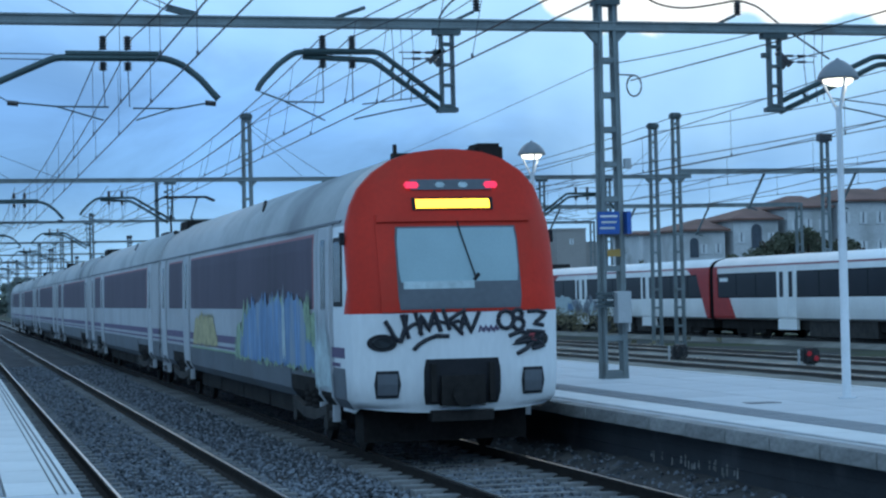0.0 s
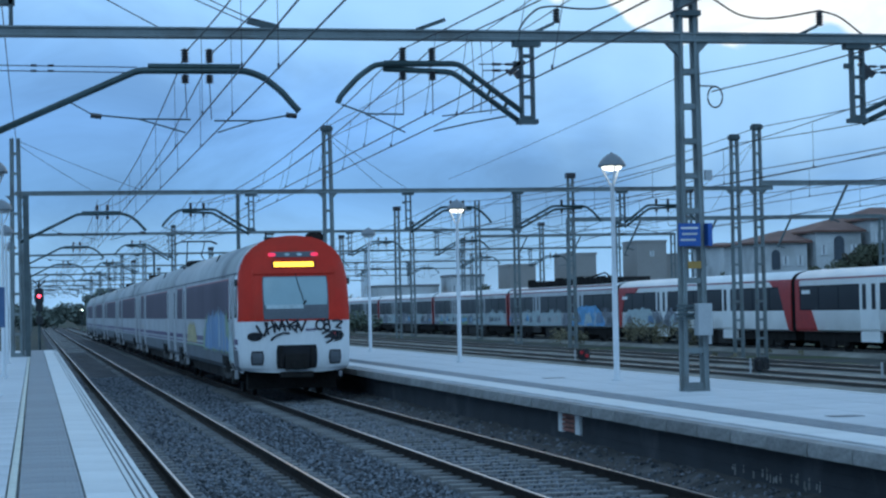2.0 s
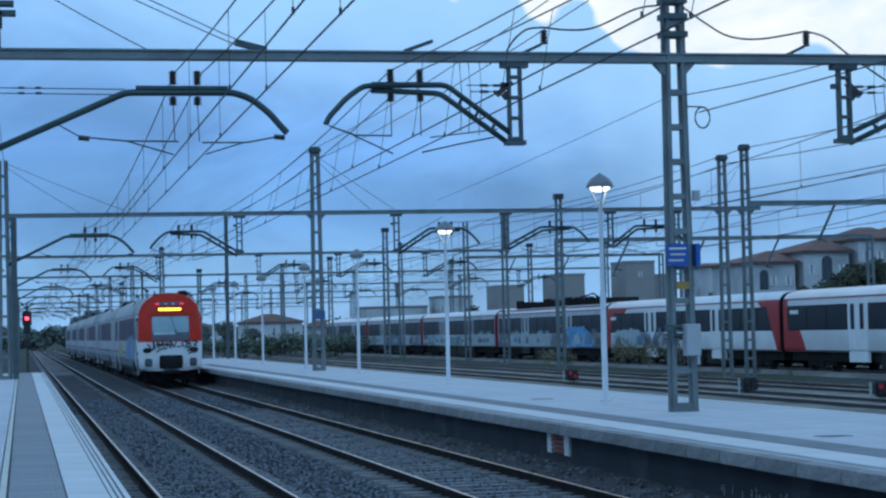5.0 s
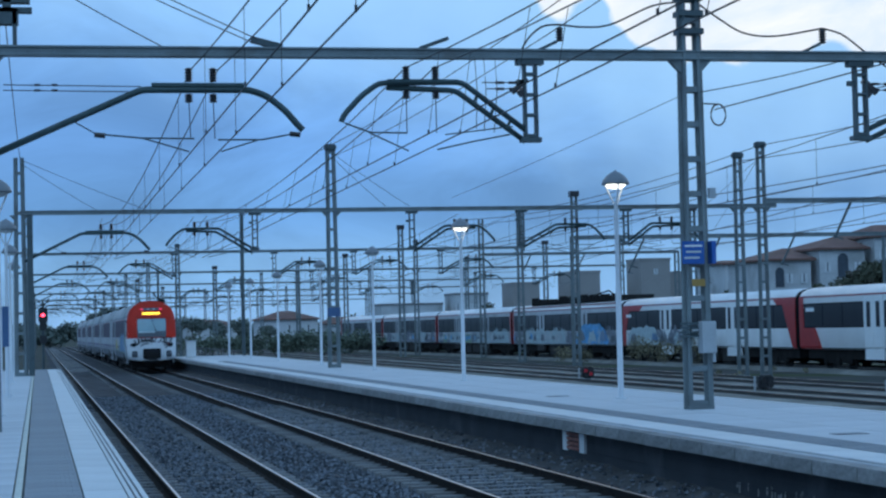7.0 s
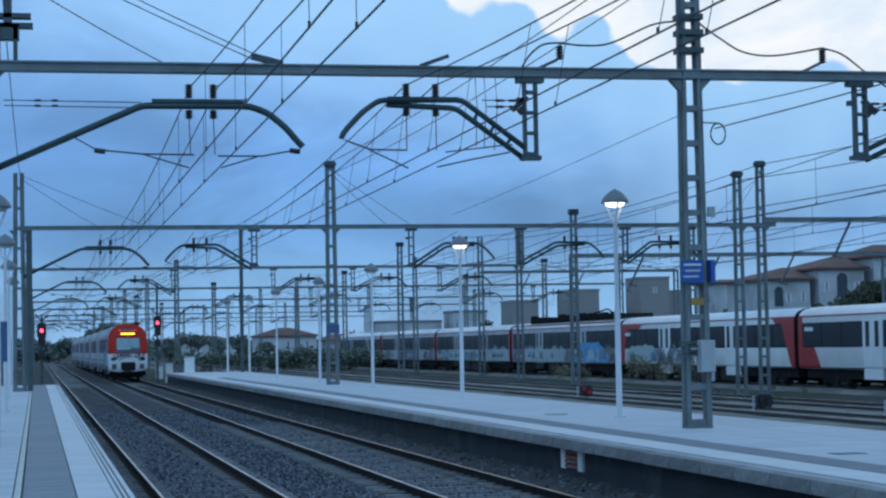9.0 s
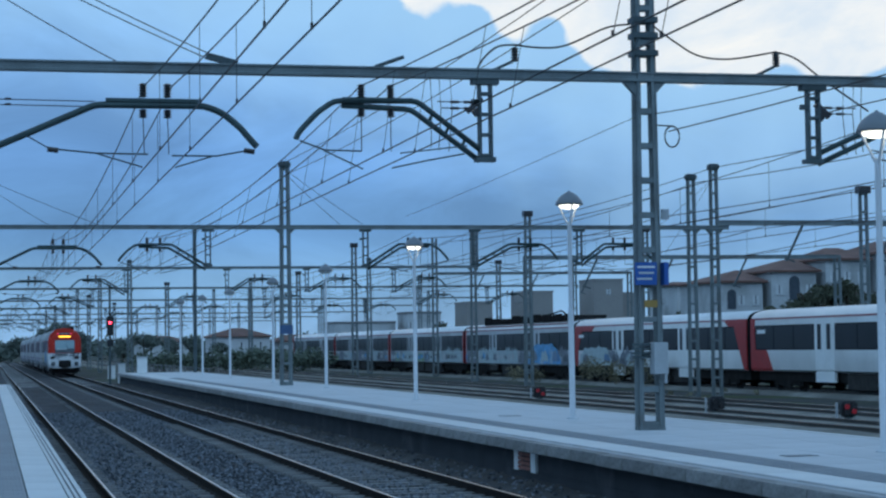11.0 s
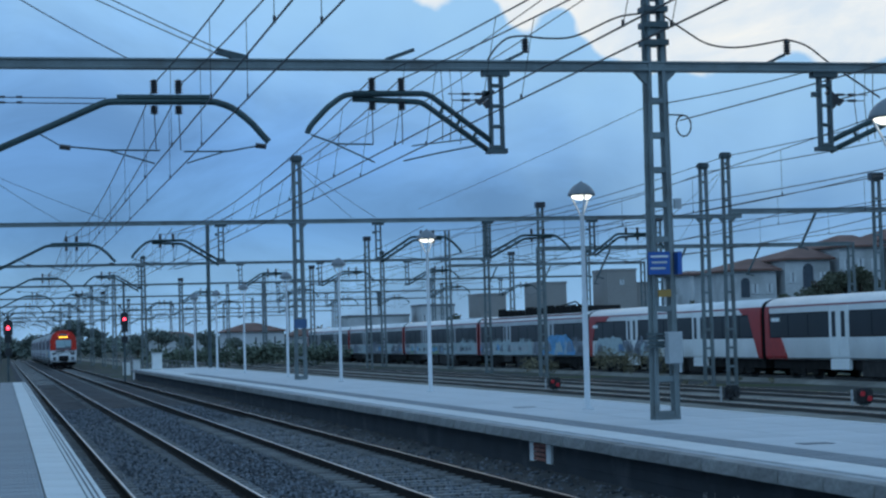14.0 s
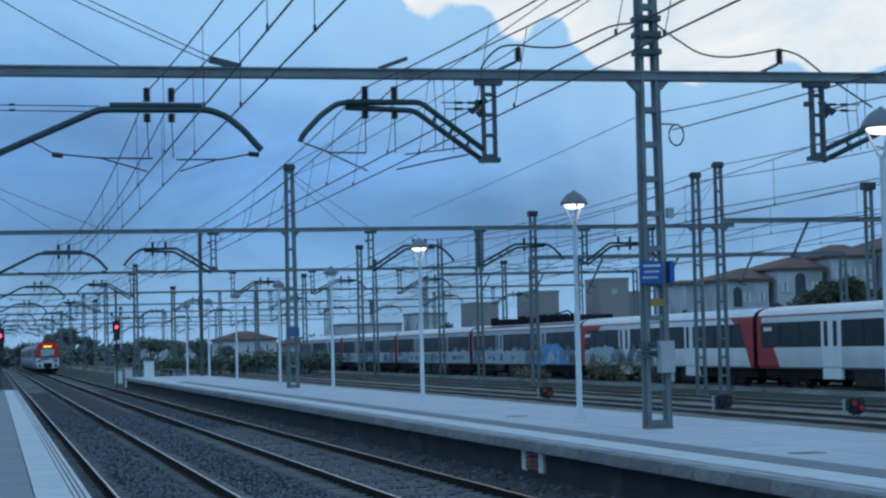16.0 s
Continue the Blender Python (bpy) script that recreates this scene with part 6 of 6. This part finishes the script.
def leaves(bm, c, r, n, size, rnd, flat=0.75):
    """Leaf clumps scattered through an uneven crown."""
    for _ in range(n):
        d = Vector((rnd.gauss(0, 1), rnd.gauss(0, 1), rnd.gauss(0, 1)))
        d.normalize()
        d *= rnd.random() ** 0.45 * (0.75 + 0.35 * noise.noise(d * 2.1 + Vector(c)))
        p = Vector(c) + Vector((d.x * r, d.y * r, d.z * r * flat))
        a = Vector((rnd.uniform(-1, 1), rnd.uniform(-1, 1), rnd.uniform(-1, 1))).normalized() * size * rnd.uniform(0.6, 1.4)
        b = a.cross(Vector((rnd.uniform(-1, 1), rnd.uniform(-1, 1), rnd.uniform(-1, 1)))).normalized() * size * 0.7
        v = [bm.verts.new(p + o) for o in (a, b, -a * 0.8, -b)]
        bm.faces.new(v)


def tree(x, y, h, r, seed, mat="leaf", label="leafy tree with a dense uneven crown", n=900, z=Z_GROUND, leaf=0.04):
    rnd = random.Random(seed)
    p = thing("tree", label, "tree", "trees beyond the yard", at=(x, y, z))
    bm = bmesh.new()
    lathe(bm, [(0.035 * h, 0), (0.025 * h, 0.3 * h), (0.012 * h, 0.7 * h)], n=8)
    for k in range(5):
        a = rnd.uniform(0, 6.28)
        tube(bm, [(0, 0, h * 0.3), (r * 0.4 * math.cos(a), r * 0.4 * math.sin(a), h * 0.55), (r * 0.7 * math.cos(a), r * 0.7 * math.sin(a), h * 0.75)], 0.012 * h, 5)
    part("trunk", bm, B["bark"], p)
    bm = bmesh.new()
    for k in range(6):
        a = rnd.uniform(0, 6.28)
        q = rnd.uniform(0.1, 0.6) * r
        leaves(bm, (q * math.cos(a), q * math.sin(a), h * rnd.uniform(0.5, 0.8)), r * rnd.uniform(0.4, 0.65), n // 6, leaf * h, rnd)
    part("crown", bm, B[mat], p)


for i, (x, y, h, r) in enumerate(((66.4, 158, 5.2, 1.5), (68.8, 160, 6.9, 1.9), (70.6, 158, 7.6, 2.3), (72.4, 160, 8.9, 2.6), (74.4, 158, 9.0, 2.6), (76.3, 160, 9.0, 2.4), (78.2, 158, 7.8, 2.4), (81.5, 158, 6.8, 2.4), (85.0, 157, 7.6, 2.8), (59.2, 162, 6.6, 1.9), (60.6, 160, 6.2, 1.6), (86.0, 236, 11.2, 1.8), (83.0, 222, 7.6, 1.8), (88.0, 222, 7.2, 1.8), (24.0, 260, 4.6, 2.4), (20.5, 262, 5.2, 2.8), (27.5, 264, 4.8, 2.4), (17.5, 258, 4.4, 2.4), (31.0, 262, 4.2, 2.2), (46.5, 300, 4.6, 2.4), (52.0, 290, 4.2, 2.2), (57.0, 240, 6.0, 2.6))):
    if y < 165:
        tree(x, y, h, r, i, n=3600, leaf=0.019)
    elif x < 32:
        tree(x, y, h, r, i, "hazed_leaf", n=1500, leaf=0.034)
    else:
        tree(x, y, h, r, i)


def hedge(x0, x1, y, z1, seed, mat, label, n, size=0.16, deep=2.5):
    rnd = random.Random(seed)
    bm = bmesh.new()
    k = int((x1 - x0) / 0.9)
    for i in range(k):
        c = (x0 + (x1 - x0) * (i + rnd.random()) / k, y + rnd.uniform(-deep / 2, deep / 2), Z_GROUND + z1 * rnd.uniform(0.35, 0.62))
        leaves(bm, c, z1 * rnd.uniform(0.45, 0.75), n, size, rnd, 0.8)
    tagged(part("hedge", bm, B[mat]), label, "hedge", kind="stuff")


hedge(13.5, 32.0, 185, 2.6, 31, "scrub", "grey-green scrub along the far side of the yard", 150, 0.2)
hedge(30.0, 48.0, 235, 2.6, 32, "scrub", "grey-green scrub beyond the sidings", 150, 0.24)
hedge(18.0, 46.0, 210, 2.2, 38, "scrub", "low tangled scrub between the yard and the houses", 130, 0.2)
hedge(30.6, 33.8, 97, 2.0, 33, "dryleaf", "brownish dry shrubs beside the parked train", 700, 0.055, 5.0)
hedge(30.5, 32.6, 112, 1.2, 34, "dryleaf", "low dry weeds beside the siding", 300, 0.06, 3.0)
hedge(28.6, 33.8, 70, 0.35, 35, "dryleaf", "low dry weeds between sidings", 40, 0.05, 30.0)
hedge(-40.0, 14.0, 430, 6.0, 36, "hazed_leaf", "far dark belt of trees at the end of the tracks", 190, 0.5, 8.0)
hedge(14.0, 120.0, 440, 5.5, 37, "hazed_leaf", "far dark belt of trees behind the town", 60, 0.6, 8.0)


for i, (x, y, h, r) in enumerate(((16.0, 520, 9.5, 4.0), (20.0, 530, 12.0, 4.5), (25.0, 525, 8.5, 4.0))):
    tree(x, y, h, r, 60 + i, "hazed_leaf", "tall hazy tree far beyond the tracks", 1500)


def fence(x, y0, y1, h, step):
    p = thing("wire_fence", "grey post and rail fence along the yard", "fence")
    y = y0
    while y < y1:
        bm = bmesh.new()
        box(bm, x - 0.05, x + 0.05, y - 0.05, y + 0.05, Z_GROUND, h)
        part("post", bm, B["fence"], p)
        y += step
    for z in (h * 0.45, h * 0.9):
        bm = bmesh.new()
        box(bm, x - 0.03, x + 0.03, y0, y1, z, z + 0.06)
        part("rail", bm, B["fence"], p)


fence(14.3, 128, 236, 0.9, 4.0)


def motions():
    """The train draws away along its track, gathering speed a little."""
    rows = []
    for k in range(17):
        rows.append((float(k), pose(6.555, 24.6 + 11.85 * k + 0.137 * k * k, 0)))
    walk(TRAIN, rows)


motions()
